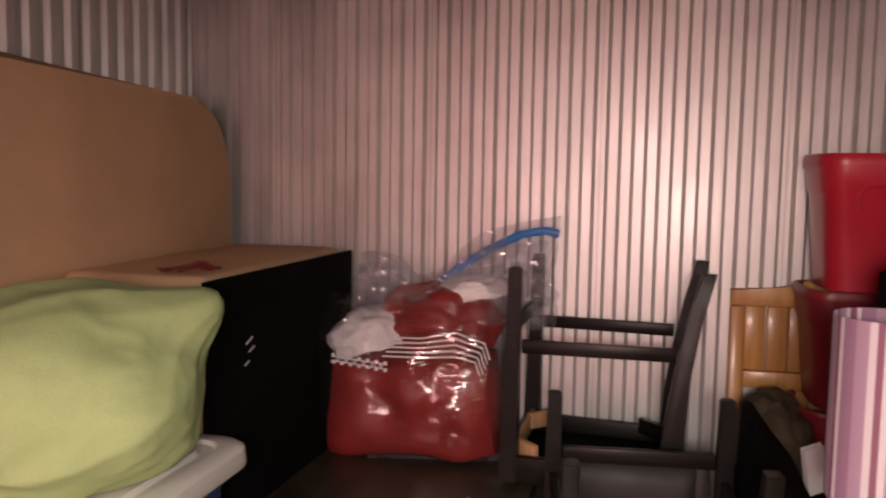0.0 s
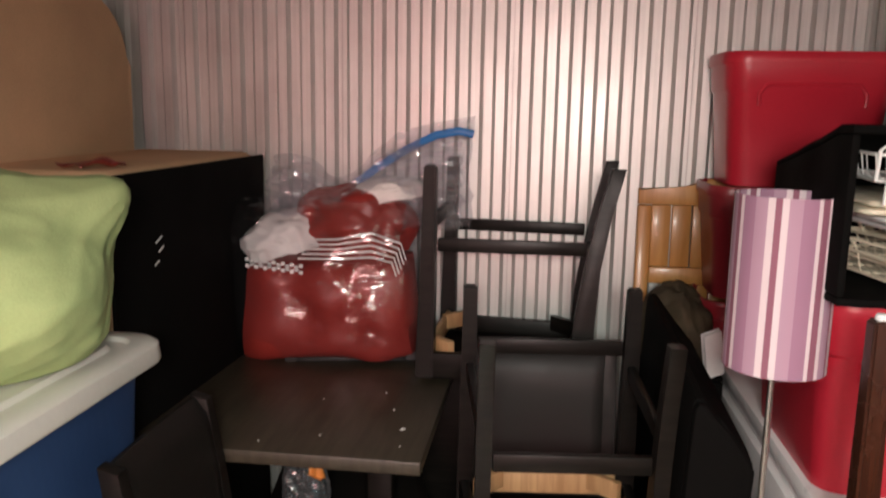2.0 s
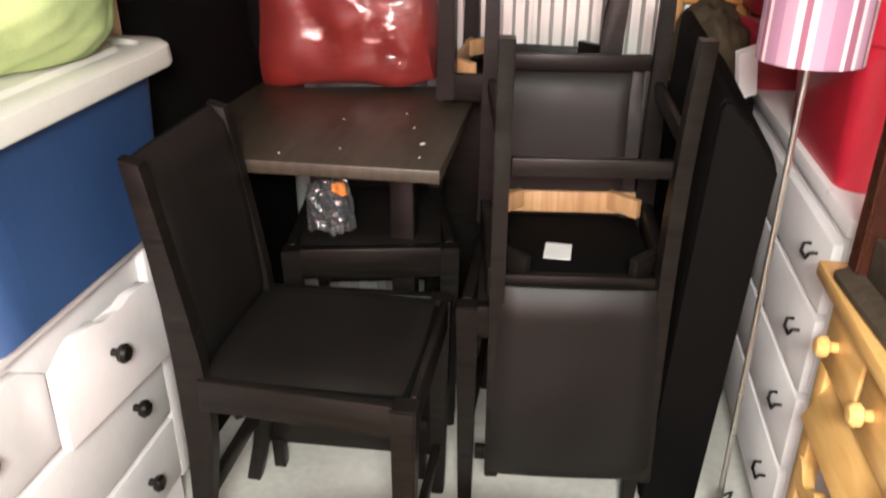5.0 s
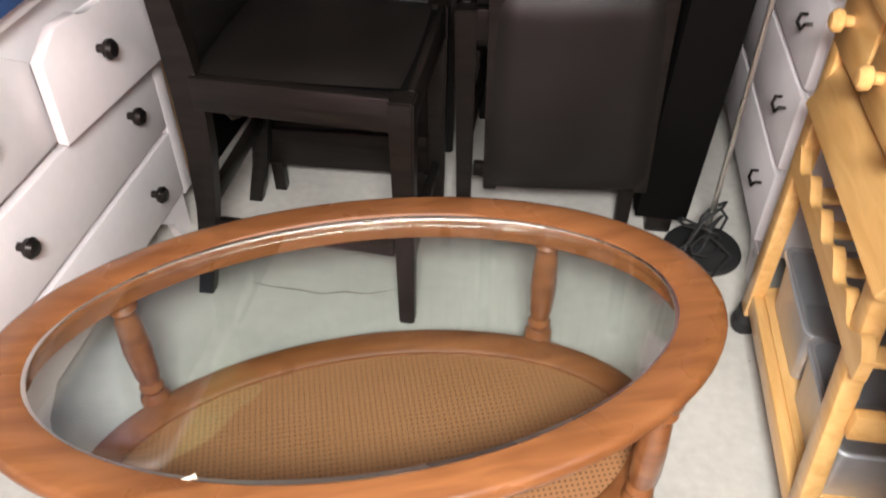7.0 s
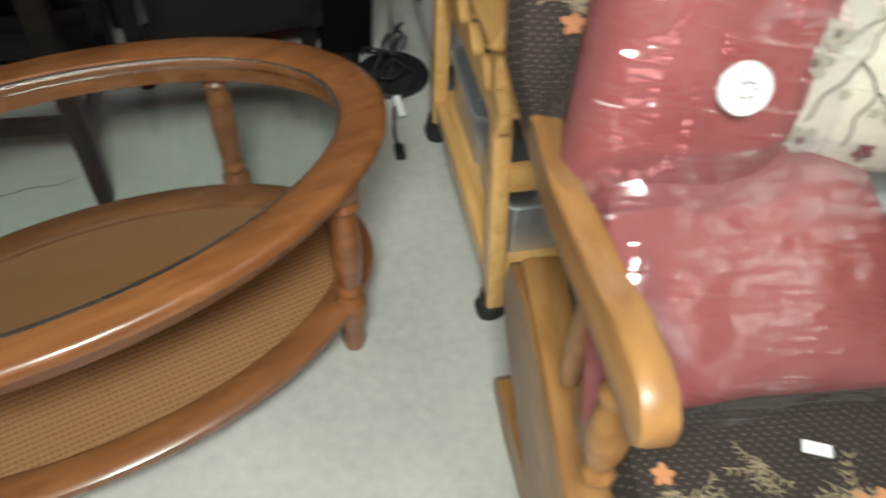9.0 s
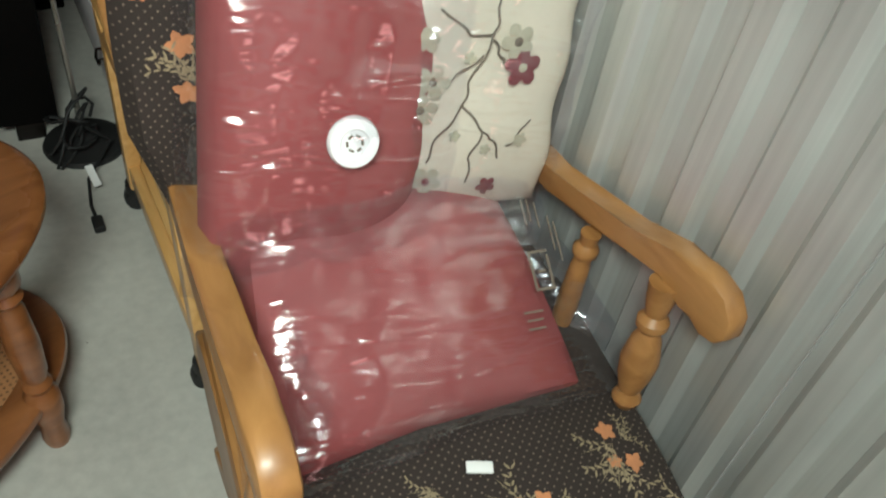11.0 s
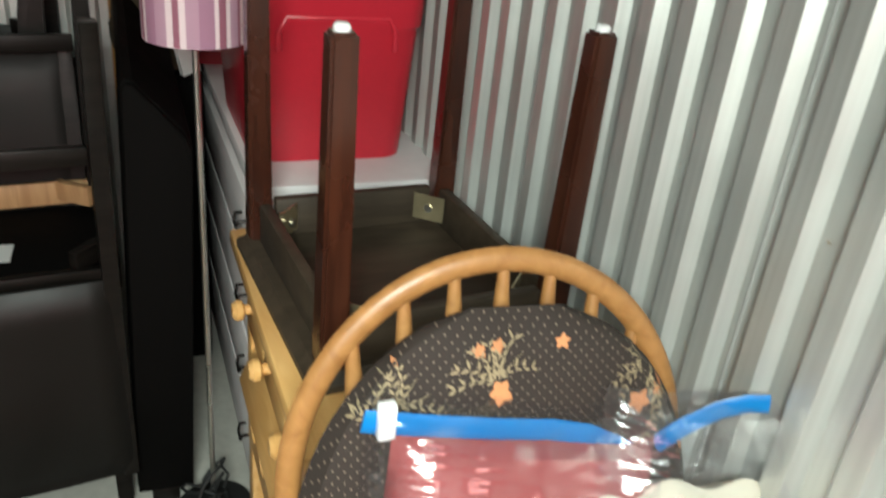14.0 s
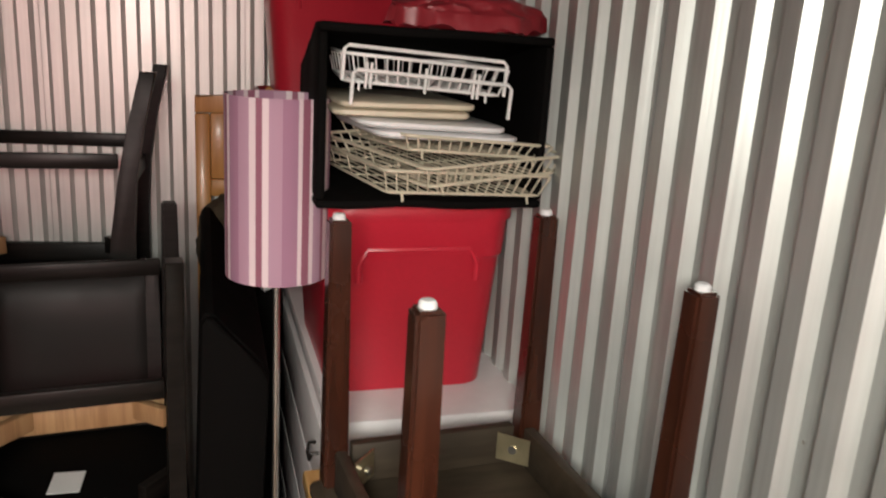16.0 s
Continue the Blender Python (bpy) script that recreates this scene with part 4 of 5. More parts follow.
# ---------------------------------------------------------------- yellow trolley
cart = thing("kitchen_trolley", "honey pine kitchen trolley with drawers and a bottle rack", "trolley", (0.885, 1.0, 0))
for sx in (-1, 1):
    for sy in (-1, 1):
        # the legs of one end lean in
        y, lean, high = (-0.190, -10.5, 0.415) if sy < 0 else (0.245, 0, 0.435)
        part("leg", slab((0.03, 0.04, 0.74), (sx * 0.175, y, high), 0.004, (lean, 0, 0)), M_PINE, cart)
        part("caster", turned([(0.012, -0.014), (0.026, -0.014), (0.028, -0.008), (0.028, 0.008), (0.026, 0.014), (0.012, 0.014)], 20, (sx * 0.175, sy * 0.25, 0.028), (90, 0, 0)), M_RUBBER, cart, "black caster wheel")
        part("caster_cap", turned([(0.02, 0.035), (0.024, 0.05), (0.022, 0.068)], 16, (sx * 0.175, sy * 0.25, 0)), M_RUBBER, cart)
part("top", slab((0.42, 0.60, 0.028), (0, 0.02, 0.80), 0.006), M_PINE, cart, "honey pine top board")
part("top_box", slab((0.36, 0.54, 0.13), (0.01, 0.0, 0.715), 0.004), M_PINE, cart)
for k in range(3):
    y = 0.17 - 0.172 * k
    d = part("drawer", slab((0.018, 0.160, 0.115), (-0.182, y + 0.01, 0.715), 0.006), M_PINE, cart)
    part("knob", turned([(0.009, 0), (0.009, 0.012), (0.017, 0.017), (0.018, 0.026), (0.012, 0.033), (0.003, 0.034)], 16, (-0.19, y + 0.035, 0.718), (0, -90, 0)), M_PINE, d, "turned wooden knob")
part("flap_board", slab((0.020, 0.46, 0.085), (-0.186, 0.0, 0.598), 0.005, (0, 24, 0)), M_PINE, cart, "folded pine flap under the drawers")
# the shade under the flap, put in as a dark strip
part("flap_shadow_strip", slab((0.008, 0.45, 0.010), (-0.172, 0.0, 0.552), 0.002), M_UNDER, cart, "dark strip put in as the shadow under the flap")


def scallop_rail(x, z):
    pts = [(-0.24, z - 0.03), (0.24, z - 0.03)]
    top = []
    for k in range(49):
        y = 0.24 - 0.48 * k / 48
        top.append((y, z + 0.012 + 0.013 * math.cos(2 * math.pi * (y - 0.14) / 0.088)))
    return extrude_outline(pts + top, 0.018, pose(x, 0, 0, 0, 0, 90))


for z in (0.455,):
    part("bottle_rail", scallop_rail(-0.185, z), M_PINE, cart, "scalloped bottle rail")
    part("bottle_rail", scallop_rail(0.165, z), M_PINE, cart)
    for k in range(5):
        part("slat", slab((0.34, 0.035, 0.012), (-0.01, 0.142 - 0.088 * k, z - 0.012), 0.003), M_PINE, cart)
for sx in (-1, 1):
    part("base_rail", slab((0.022, 0.46, 0.045), (sx * 0.175, 0, 0.105), 0.004), M_PINE, cart)
for sy in (-1, 1):
    part("base_rail", slab((0.33, 0.022, 0.045), (0, sy * 0.245, 0.105), 0.004), M_PINE, cart)
part("end_rail", slab((0.33, 0.02, 0.05), (0, -0.235, 0.33), 0.004), M_PINE, cart)
part("shelf", slab((0.33, 0.47, 0.012), (0, 0, 0.125), 0.002), M_PINE, cart)
for y, w in ((0.11, 0.22), (-0.12, 0.22)):
    t = thing("metal_tray", "grey metal tray on the trolley's bottom shelf", "tray", (0.885, 1.0 + y, 0.1325), (0, 0, 0), "grey trays")
    part("tray_body", loft([(rounded_rect(0.30, w * 0.9, 0.015), 0), (rounded_rect(0.312, w, 0.02), 0.12), (rounded_rect(0.322, w + 0.010, 0.022), 0.12), (rounded_rect(0.322, w + 0.010, 0.022), 0.124), (rounded_rect(0.305, w - 0.006, 0.018), 0.124), (rounded_rect(0.292, w * 0.87, 0.012), 0.004)]), M_GREY, t)
    part("rim", tube([(x, y2, 0.124) for x, y2 in rounded_rect(0.322, w + 0.010, 0.022)], 0.004, 6, True), M_GREY, t, "rolled steel rim")

# ---------------------------------------------------------------- upturned end table
et = thing("end_table", "mahogany end table turned upside down on the trolley", "end table", (0.883, 1.05, 0.816), (0, 0, 4))
part("tabletop", loft([(rounded_rect(0.37, 0.42, 0.012), 0), (rounded_rect(0.385, 0.435, 0.015), 0.004), (rounded_rect(0.385, 0.435, 0.015), 0.014), (rounded_rect(0.365, 0.415, 0.012), 0.022), (rounded_rect(0.36, 0.41, 0.012), 0.028)]), M_UNDERTOP, et, "dark tabletop lying face down")
for sx in (-1, 1):
    part("apron", slab((0.018, 0.33, 0.065), (sx * 0.155, 0, 0.06), 0.003), M_UNDERTOP, et)
    part("apron", slab((0.27, 0.018, 0.065), (0, sx * 0.185, 0.06), 0.003), M_UNDERTOP, et)
    for sy in (-1, 1):
        bm = bmesh.new()
        r = bmesh.ops.create_cube(bm, size=1, matrix=Matrix.Translation((sx * 0.160, sy * 0.185, 0.234)) @ Matrix.Diagonal((0.037, 0.037, 0.412, 1)))
        for v in r["verts"]:
            if v.co.z > 0.3:
                v.co.x, v.co.y = sx * 0.162 + (v.co.x - sx * 0.160) * 0.84, sy * 0.188 + (v.co.y - sy * 0.185) * 0.82
        bmesh.ops.bevel(bm, geom=bm.edges[:], offset=0.004, segments=2, affect="EDGES")
        leg = part("leg", bm, M_MAHOG, et, "square tapered mahogany leg pointing up")
        part("glide", turned([(0.0095, 0.440), (0.0095, 0.445), (0.007, 0.448)], 14, (sx * 0.162, sy * 0.188, 0)), M_WHITEPL, leg, "white plastic glide")
        part("bracket", slab((0.055, 0.002, 0.045), (sx * 0.122, sy * 0.150, 0.065), 0, (0, 0, -45 * sx * sy)), M_BRASS, et, "zinc corner bracket")
        part("bolt", turned([(0.007, 0), (0.007, 0.006), (0.003, 0.008)], 10, (sx * 0.119, sy * 0.147, 0.065), (90, 0, 135 if sx * sy > 0 else 45)), M_CHROME, et)
part("sticker", slab((0.03, 0.02, 0.001), (-0.03, -0.09, 0.0288), 0, (0, 0, 20)), M_PAPER, et, "small white paper label")

# ---------------------------------------------------------------- rocking chair
M_FLORAL = bpy.data.materials.new("brown floral fabric")


def floral(m, plane):
    """Brown cloth with a lattice of fine pale flecks."""
    m.use_nodes = True
    nt = m.node_tree
    L, N = nt.links.new, nt.nodes.new
    b = nt.nodes["Principled BSDF"]
    b.inputs["Roughness"].default_value = 0.85

    def math_node(op, a, c=None, d=None):
        n = N("ShaderNodeMath")
        n.operation = op
        for i, v in enumerate((a, c, d)):
            if v is None:
                continue
            if isinstance(v, (int, float)):
                n.inputs[i].default_value = v
            else:
                L(v, n.inputs[i])
        return n.outputs[0]

    tc, sp = N("ShaderNodeTexCoord"), N("ShaderNodeSeparateXYZ")
    L(tc.outputs["Object"], sp.inputs[0])
    u, v = sp.outputs[0], sp.outputs["Z" if plane == "xz" else "Y"]

    fl = N("ShaderNodeTexVoronoi")
    fl.voronoi_dimensions = "2D"
    cb = N("ShaderNodeCombineXYZ")
    L(math_node("MULTIPLY", math_node("ADD", u, v), 88.0), cb.inputs[0])
    L(math_node("MULTIPLY", math_node("SUBTRACT", u, v), 88.0), cb.inputs[1])
    L(cb.outputs[0], fl.inputs["Vector"])
    fl.inputs["Scale"].default_value, fl.inputs["Randomness"].default_value = 1, 0.12
    fleck = math_node("LESS_THAN", fl.outputs["Distance"], 0.13)

    def over(base, mask, color):
        mx = N("ShaderNodeMix")
        mx.data_type = "RGBA"
        L(mask, mx.inputs[0])
        if isinstance(base, tuple):
            mx.inputs["A"].default_value = base
        else:
            L(base, mx.inputs["A"])
        mx.inputs["B"].default_value = color
        return mx.outputs["Result"]

    col = over((0.022, 0.014, 0.0105, 1), fleck, (0.16, 0.12, 0.09, 1))
    L(col, b.inputs["Base Color"])
    nz, bp = N("ShaderNodeTexNoise"), N("ShaderNodeBump")
    nz.inputs["Scale"].default_value = 260
    bp.inputs["Strength"].default_value, bp.inputs["Distance"].default_value = 0.3, 0.002
    L(tc.outputs["Object"], nz.inputs["Vector"])
    L(nz.outputs[0], bp.inputs["Height"])
    L(bp.outputs[0], b.inputs["Normal"])
    return m


floral(M_FLORAL, "xz")

rc = thing("rocking_chair", "honey oak rocking chair with brown floral cushions", "rocking chair", (0.868, 0.42, 0), (0, 0, -7))
TILT = 10.5
HX = -0.040
back_m = pose(0, 0.088, 0.44, -TILT, 0, 0)
# bent hoop of the back
hoop = []
for k in range(41):
    a = math.pi * k / 40
    hoop.append((HX + 0.211 * math.cos(a), 0.0, 0.415 + 0.240 * math.sin(a)))
hoop = [(HX + 0.150, 0, -0.05), (HX + 0.172, 0, 0.08), (HX + 0.196, 0, 0.20), (HX + 0.206, 0, 0.32)] + hoop + [(HX - 0.203, 0, 0.32), (HX - 0.185, 0, 0.20), (HX - 0.145, 0, 0.08), (HX - 0.10, 0, -0.05)]
part("hoop", tube([back_m @ Vector((x, y + 0.035, z)) for x, y, z in hoop], 0.0132, 12, False, None, 0.75), M_OAK, rc, "bent honey oak back hoop")
for k in range(7):
    x = -0.15 + 0.05 * k
    top = 0.415 + 0.234 * math.sqrt(max(0, 1 - (x / 0.222) ** 2))
    pr = [back_m @ Vector((HX + x * 0.8, 0.035, 0.0)), back_m @ Vector((HX + x * 0.9, 0.035, top * 0.5)), back_m @ Vector((HX + x * 0.97, 0.035, top - 0.07)), back_m @ Vector((HX + x, 0.035, top))]
    part("spindle", tube(pr, [0.009, 0.012, 0.010, 0.006], 10), M_OAK, rc, "turned back spindle")
from mathutils.bvhtree import BVHTree


def motifs(pad, marks, parent):
    """Printed blossoms and sprigs laid on the front of a stuffed pad; rows of (kind, x, z, size, turn)."""
    tree = BVHTree.FromBMesh(pad)

    def place(bm, pts):
        vs = []
        for x, z in pts:
            hit = tree.ray_cast(Vector((x, -1, z)), Vector((0, 1, 0)))[0]
            if hit is None:
                return
            vs.append(bm.verts.new(hit + Vector((0, -0.0007, 0))))
        if len(vs) > 2:
            bm.faces.new(vs)

    def leaf(bm, x, z, ang, ln, w):
        c, s = math.cos(ang), math.sin(ang)
        place(bm, [(x + c * a - s * b, z + s * a + c * b) for a, b in ((0, 0), (ln * 0.35, -w), (ln * 0.7, -w * 0.8), (ln, 0), (ln * 0.7, w * 0.8), (ln * 0.35, w))])

    for kind, x, z, size, turn in marks:
        size *= 0.76 if kind == "blossom" else 0.88
        bm = bmesh.new()
        if kind == "blossom":
            for k in range(5):
                leaf(bm, x, z, radians(turn + 72 * k + rng.uniform(-9, 9)), size * rng.uniform(0.85, 1.1), size * 0.36)
            mat, name, label = M_APRICOT, "blossom", "printed apricot blossom"
        else:
            for stem in (-24, 6, 30):
                a0 = radians(turn + stem)
                for k in range(5):
                    d = size * (0.18 + 0.19 * k)
                    bend = a0 + 0.12 * k * (1 if stem > 0 else -1)
                    px, pz = x + d * math.cos(bend), z + d * math.sin(bend)
                    for sd in (-1, 1):
                        leaf(bm, px, pz, bend + sd * rng.uniform(0.5, 0.9), size * rng.uniform(0.16, 0.26), size * 0.032)
                leaf(bm, x, z, a0, size, size * 0.012)
            mat, name, label = M_STRAW, "sprig", "printed straw-coloured sprig"
        if len(bm.faces):
            part(name, bm, mat, parent, label, None, False)


rng = random.Random(5)
M_APRICOT = material("apricot print", (0.47, 0.20, 0.085), 0.85, 0, 0.14, 40, 260, 0.2)
M_STRAW = material("straw print", (0.27, 0.21, 0.125), 0.85, 0, 0.16, 40, 260, 0.2)
bm = cushion(0.430, 0.62, 0.072, 2, 0.30, 0.010, 30, 30)
for v in bm.verts:
    if v.co.z > 0.01:
        v.co.x *= math.sqrt(max(0.02, 1 - ((v.co.z - 0.01) / 0.302) ** 2.4 * 0.97))
for v in bm.verts:
    v.co.x *= 1 - 1.5 * max(0.0, -v.co.z - 0.06)
pad = bm.copy()
back_pad = part("back_cushion", bm, M_FLORAL, rc, "brown floral back cushion", back_m @ pose(HX, -0.008, 0.312))
def printed(rows, m):
    """Marks given in room coordinates, in the plane of a pad."""
    inv = (rc.matrix_basis @ m).inverted()
    out = []
    for kind, x, y, z, size, turn in rows:
        q = inv @ Vector((x, y, z))
        out.append((kind, q.x, q.z, size, turn))
    return out


motifs(pad, printed([
    ("blossom", 0.735, 0.66, 1.006, 0.010, 10), ("blossom", 0.816, 0.675, 1.010, 0.010, 30), ("blossom", 0.835, 0.675, 1.013, 0.011, 0), ("blossom", 0.899, 0.68, 1.012, 0.010, 15),
    ("blossom", 0.836, 0.66, 0.971, 0.018, 50), ("blossom", 0.894, 0.645, 0.921, 0.019, 35), ("blossom", 0.990, 0.67, 0.992, 0.017, 20), ("blossom", 0.981, 0.637, 0.950, 0.018, 60),
    ("blossom", 1.007, 0.65, 0.957, 0.012, 0), ("blossom", 1.044, 0.62, 0.890, 0.015, 5), ("blossom", 0.728, 0.60, 0.857, 0.015, 30), ("blossom", 0.659, 0.56, 0.842, 0.015, 12),
    ("blossom", 0.687, 0.545, 0.793, 0.020, 40), ("blossom", 0.686, 0.525, 0.747, 0.018, 15), ("blossom", 0.80, 0.55, 0.74, 0.018, 10), ("blossom", 0.93, 0.56, 0.78, 0.018, 44),
    ("sprig", 0.836, 0.662, 0.978, 0.052, 125), ("sprig", 0.832, 0.662, 0.980, 0.044, 70), ("sprig", 0.985, 0.655, 0.975, 0.062, -20), ("sprig", 1.000, 0.65, 0.960, 0.060, -42),
    ("sprig", 0.990, 0.65, 0.985, 0.045, 170), ("sprig", 0.715, 0.65, 0.950, 0.050, 120), ("sprig", 0.735, 0.65, 0.960, 0.046, 50), ("sprig", 0.893, 0.645, 0.915, 0.045, 215),
    ("sprig", 0.690, 0.53, 0.750, 0.050, 75), ("sprig", 0.694, 0.53, 0.760, 0.046, 110)], back_m @ pose(HX, -0.008, 0.312)), back_pad)
pad.free()
SEAT_M = pose(0.038, -0.135, 0.440, -90 + 3)
M_FLORAL2 = floral(bpy.data.materials.new("brown floral seat fabric"), "xz")
bm = cushion(0.425, 0.46, 0.085, 5, 0.22, 0.008, 24, 24, 0.04)
pad = bm.copy()
seat_pad = part("seat_cushion", bm, M_FLORAL2, rc, "brown floral seat cushion", SEAT_M)
marks = printed([
    ("blossom", 0.703, 0.185, 0.54, 0.016, 10), ("blossom", 0.690, 0.145, 0.54, 0.014, 40), ("blossom", 0.712, 0.140, 0.54, 0.016, 20), ("sprig", 0.705, 0.175, 0.54, 0.045, 265), ("sprig", 0.690, 0.150, 0.54, 0.040, 200), ("sprig", 0.715, 0.160, 0.54, 0.040, -30),
    ("blossom", 0.875, 0.129, 0.54, 0.013, 0), ("blossom", 0.899, 0.122, 0.54, 0.017, 30), ("blossom", 0.854, 0.088, 0.54, 0.017, 50), ("sprig", 0.880, 0.125, 0.54, 0.050, 140), ("sprig", 0.885, 0.110, 0.54, 0.045, -40), ("sprig", 0.865, 0.100, 0.54, 0.045, 110),
    ("blossom", 1.011, 0.165, 0.54, 0.017, 15), ("blossom", 1.019, 0.122, 0.54, 0.017, 35), ("blossom", 0.999, 0.130, 0.54, 0.012, 0), ("sprig", 1.010, 0.150, 0.54, 0.050, 210), ("sprig", 1.005, 0.135, 0.54, 0.050, 240), ("sprig", 1.02, 0.15, 0.54, 0.035, 20),
    ("blossom", 1.066, 0.060, 0.54, 0.016, 15), ("sprig", 1.055, 0.055, 0.54, 0.050, 175), ("sprig", 1.050, 0.050, 0.54, 0.040, 230), ("sprig", 0.801, 0.184, 0.54, 0.040, 250), ("sprig", 0.806, 0.180, 0.54, 0.035, 200),
    ("blossom", 0.76, 0.06, 0.54, 0.017, 25), ("sprig", 0.77, 0.06, 0.54, 0.05, 60), ("blossom", 0.95, 0.05, 0.54, 0.017, 5), ("sprig", 0.95, 0.05, 0.54, 0.05, 120)], SEAT_M)
marks = [(kind, x + 0.005, z + 0.010, size, turn) for kind, x, z, size, turn in marks]
motifs(pad, marks, seat_pad)
pad.free()
part("seat_frame", slab((0.42, 0.46, 0.05), (0, -0.12, 0.372), 0.012), M_OAK, rc)
INV = rc.matrix_basis.inverted()
# arms in room coordinates: rows of (distance from the door, height) round the scrolled board
ARM = [(0.56, 0.712), (0.46, 0.706), (0.40, 0.707), (0.34, 0.713), (0.27, 0.735), (0.21, 0.757), (0.165, 0.766), (0.138, 0.760), (0.121, 0.742), (0.118, 0.722), (0.128, 0.706), (0.146, 0.701), (0.162, 0.707), (0.174, 0.716), (0.21, 0.711), (0.27, 0.690), (0.34, 0.668), (0.40, 0.662), (0.46, 0.660), (0.56, 0.664)]
FRONT_POST = [(0.013, 0), (0.020, 0.012), (0.014, 0.025), (0.022, 0.05), (0.025, 0.075), (0.019, 0.105), (0.013, 0.118), (0.020, 0.126), (0.020, 0.134), (0.013, 0.142), (0.018, 0.165), (0.020, 0.185)]
REAR_POST = [(0.010, 0), (0.014, 0.06), (0.012, 0.13), (0.010, 0.148), (0.015, 0.155), (0.015, 0.163), (0.010, 0.170), (0.012, 0.185)]
for s, ax, turn, ay, drop in ((-1, 0.654, -5.0, 0.325, -0.070), (1, 1.070, 0.0, 0.313, -0.058)):
    sway = Matrix.Translation((ax, ay, drop)) @ pose(0, 0, 0, 0, 0, turn) @ Matrix.Translation((0, -0.30, 0))
    # the arm by the wall is slimmer
    outline = [(y, z + 0.017 * (s > 0 and k > 13)) for k, (y, z) in enumerate(ARM)]
    arm = extrude_outline(outline, 0.033 if s < 0 else 0.028, pose(0, 0, 0, 0, 0, 90), None, 0.007)
    part("armrest", arm, M_OAK, rc, "scrolled honey oak armrest", INV @ sway)
    part("arm_post", turned(FRONT_POST, 18, (0, 0, 0), (-6, 0, 0)), M_OAK, rc, "turned arm post", INV @ sway @ pose(-0.012 * s if s > 0 else 0.004, 0.185, 0.535) @ Matrix.Diagonal((0.86, 0.86, 1, 1)))
    part("arm_post", turned(REAR_POST, 16), M_OAK, rc, "slim turned arm post", INV @ sway @ pose(-0.012 * s, 0.315, 0.50))
    # deep side board of the seat, and the rail on the floor
    deep = [(0.50, 0.375), (0.512, 0.41), (0.500, 0.455), (0.465, 0.485), (0.40, 0.495), (0.02, 0.500), (0.0, 0.47), (0.0, 0.27), (0.10, 0.25), (0.28, 0.28), (0.40, 0.325), (0.47, 0.350)]
    part("side_board", extrude_outline(deep, 0.022, pose(0, 0, 0, 0, 0, 90), None, 0.005), M_OAK, rc, "deep oak side board with a rounded end", INV @ sway @ pose(-0.004 * s, 0.06, -0.06 - drop * 0.3))
    rail = [(-0.08, 0.03), (-0.04, 0.0), (0.50, 0.0), (0.575, 0.03), (0.585, 0.055), (0.565, 0.075), (0.25, 0.09), (-0.06, 0.075)]
    bx = 0.695 if s < 0 else 1.02
    part("base_rail", extrude_outline(rail, 0.045, pose(0, 0, 0, 0, 0, 90), None, 0.006), M_OAK, rc, "oak floor rail", INV @ pose(bx, 0, 0))
    for y in (0.10, 0.47):
        part("base_post", turned([(0.016, 0), (0.02, 0.03), (0.013, 0.06), (0.022, 0.11), (0.016, 0.16), (0.020, 0.20), (0.014, 0.24)], 14, (0, 0, 0)), M_OAK, rc, "turned base post", INV @ pose(bx, y, 0.075))
for y in (0.06, 0.50):
    part("base_stretcher", slab((0.31, 0.05, 0.03), (0, 0, 0), 0.006), M_OAK, rc, "", INV @ pose(0.857, y, 0.05))


# ---------------------------------------------------------------- pillows in a zip bag
def shell(w, h, t, seed, lump=0.02):
    """A loose plastic skin with long slanting folds."""
    bm = cushion(w, h, t, seed, 0.3, lump, 56, 56)
    for v in bm.verts:
        q = Vector((v.co.x * 14, v.co.z * 14, seed))
        v.co.y += 0.009 * noise.turbulence(q, 3, True) * (1 if v.co.y < 0 else -1)
        along, across = v.co.x * 0.86 + v.co.z * 0.5, v.co.z * 0.86 - v.co.x * 0.5
        ridge = (1 - abs(noise.noise(Vector((along * 5, across * 26, seed * 3.0))))) ** 5
        v.co.y += 0.007 * ridge * max(0.0, noise.noise(q * 0.6) + 0.25) * (-1 if v.co.y < 0 else 1)
        v.co.x += 0.006 * noise.noise(q * 1.4)
        v.co.z += 0.006 * noise.noise(q * 1.4 + Vector((7, 3, 1)))
    return bm


bagset = thing("pillow_bag", "clear zip bag of dusty red pillows leaning in the rocking chair", "bagged pillows", (0.80, 0.40, 0.553))


def tapered(bm, low, top=1.0, skew=0.0):
    """Draws a pad in towards its lower edge, and leans it sideways."""
    zs = [v.co.z for v in bm.verts]
    z0, z1 = min(zs), max(zs)
    for v in bm.verts:
        f = (v.co.z - z0) / (z1 - z0)
        v.co.x = v.co.x * (low + (top - low) * f) + skew * (f - 0.5)
    return bm


def spread(bm):
    """Lets the lower edge sag on one side."""
    for v in bm.verts:
        v.co.z -= 0.13 * max(0.0, -v.co.x) * max(0.0, 0.5 - v.co.z / 0.30)
    return bm


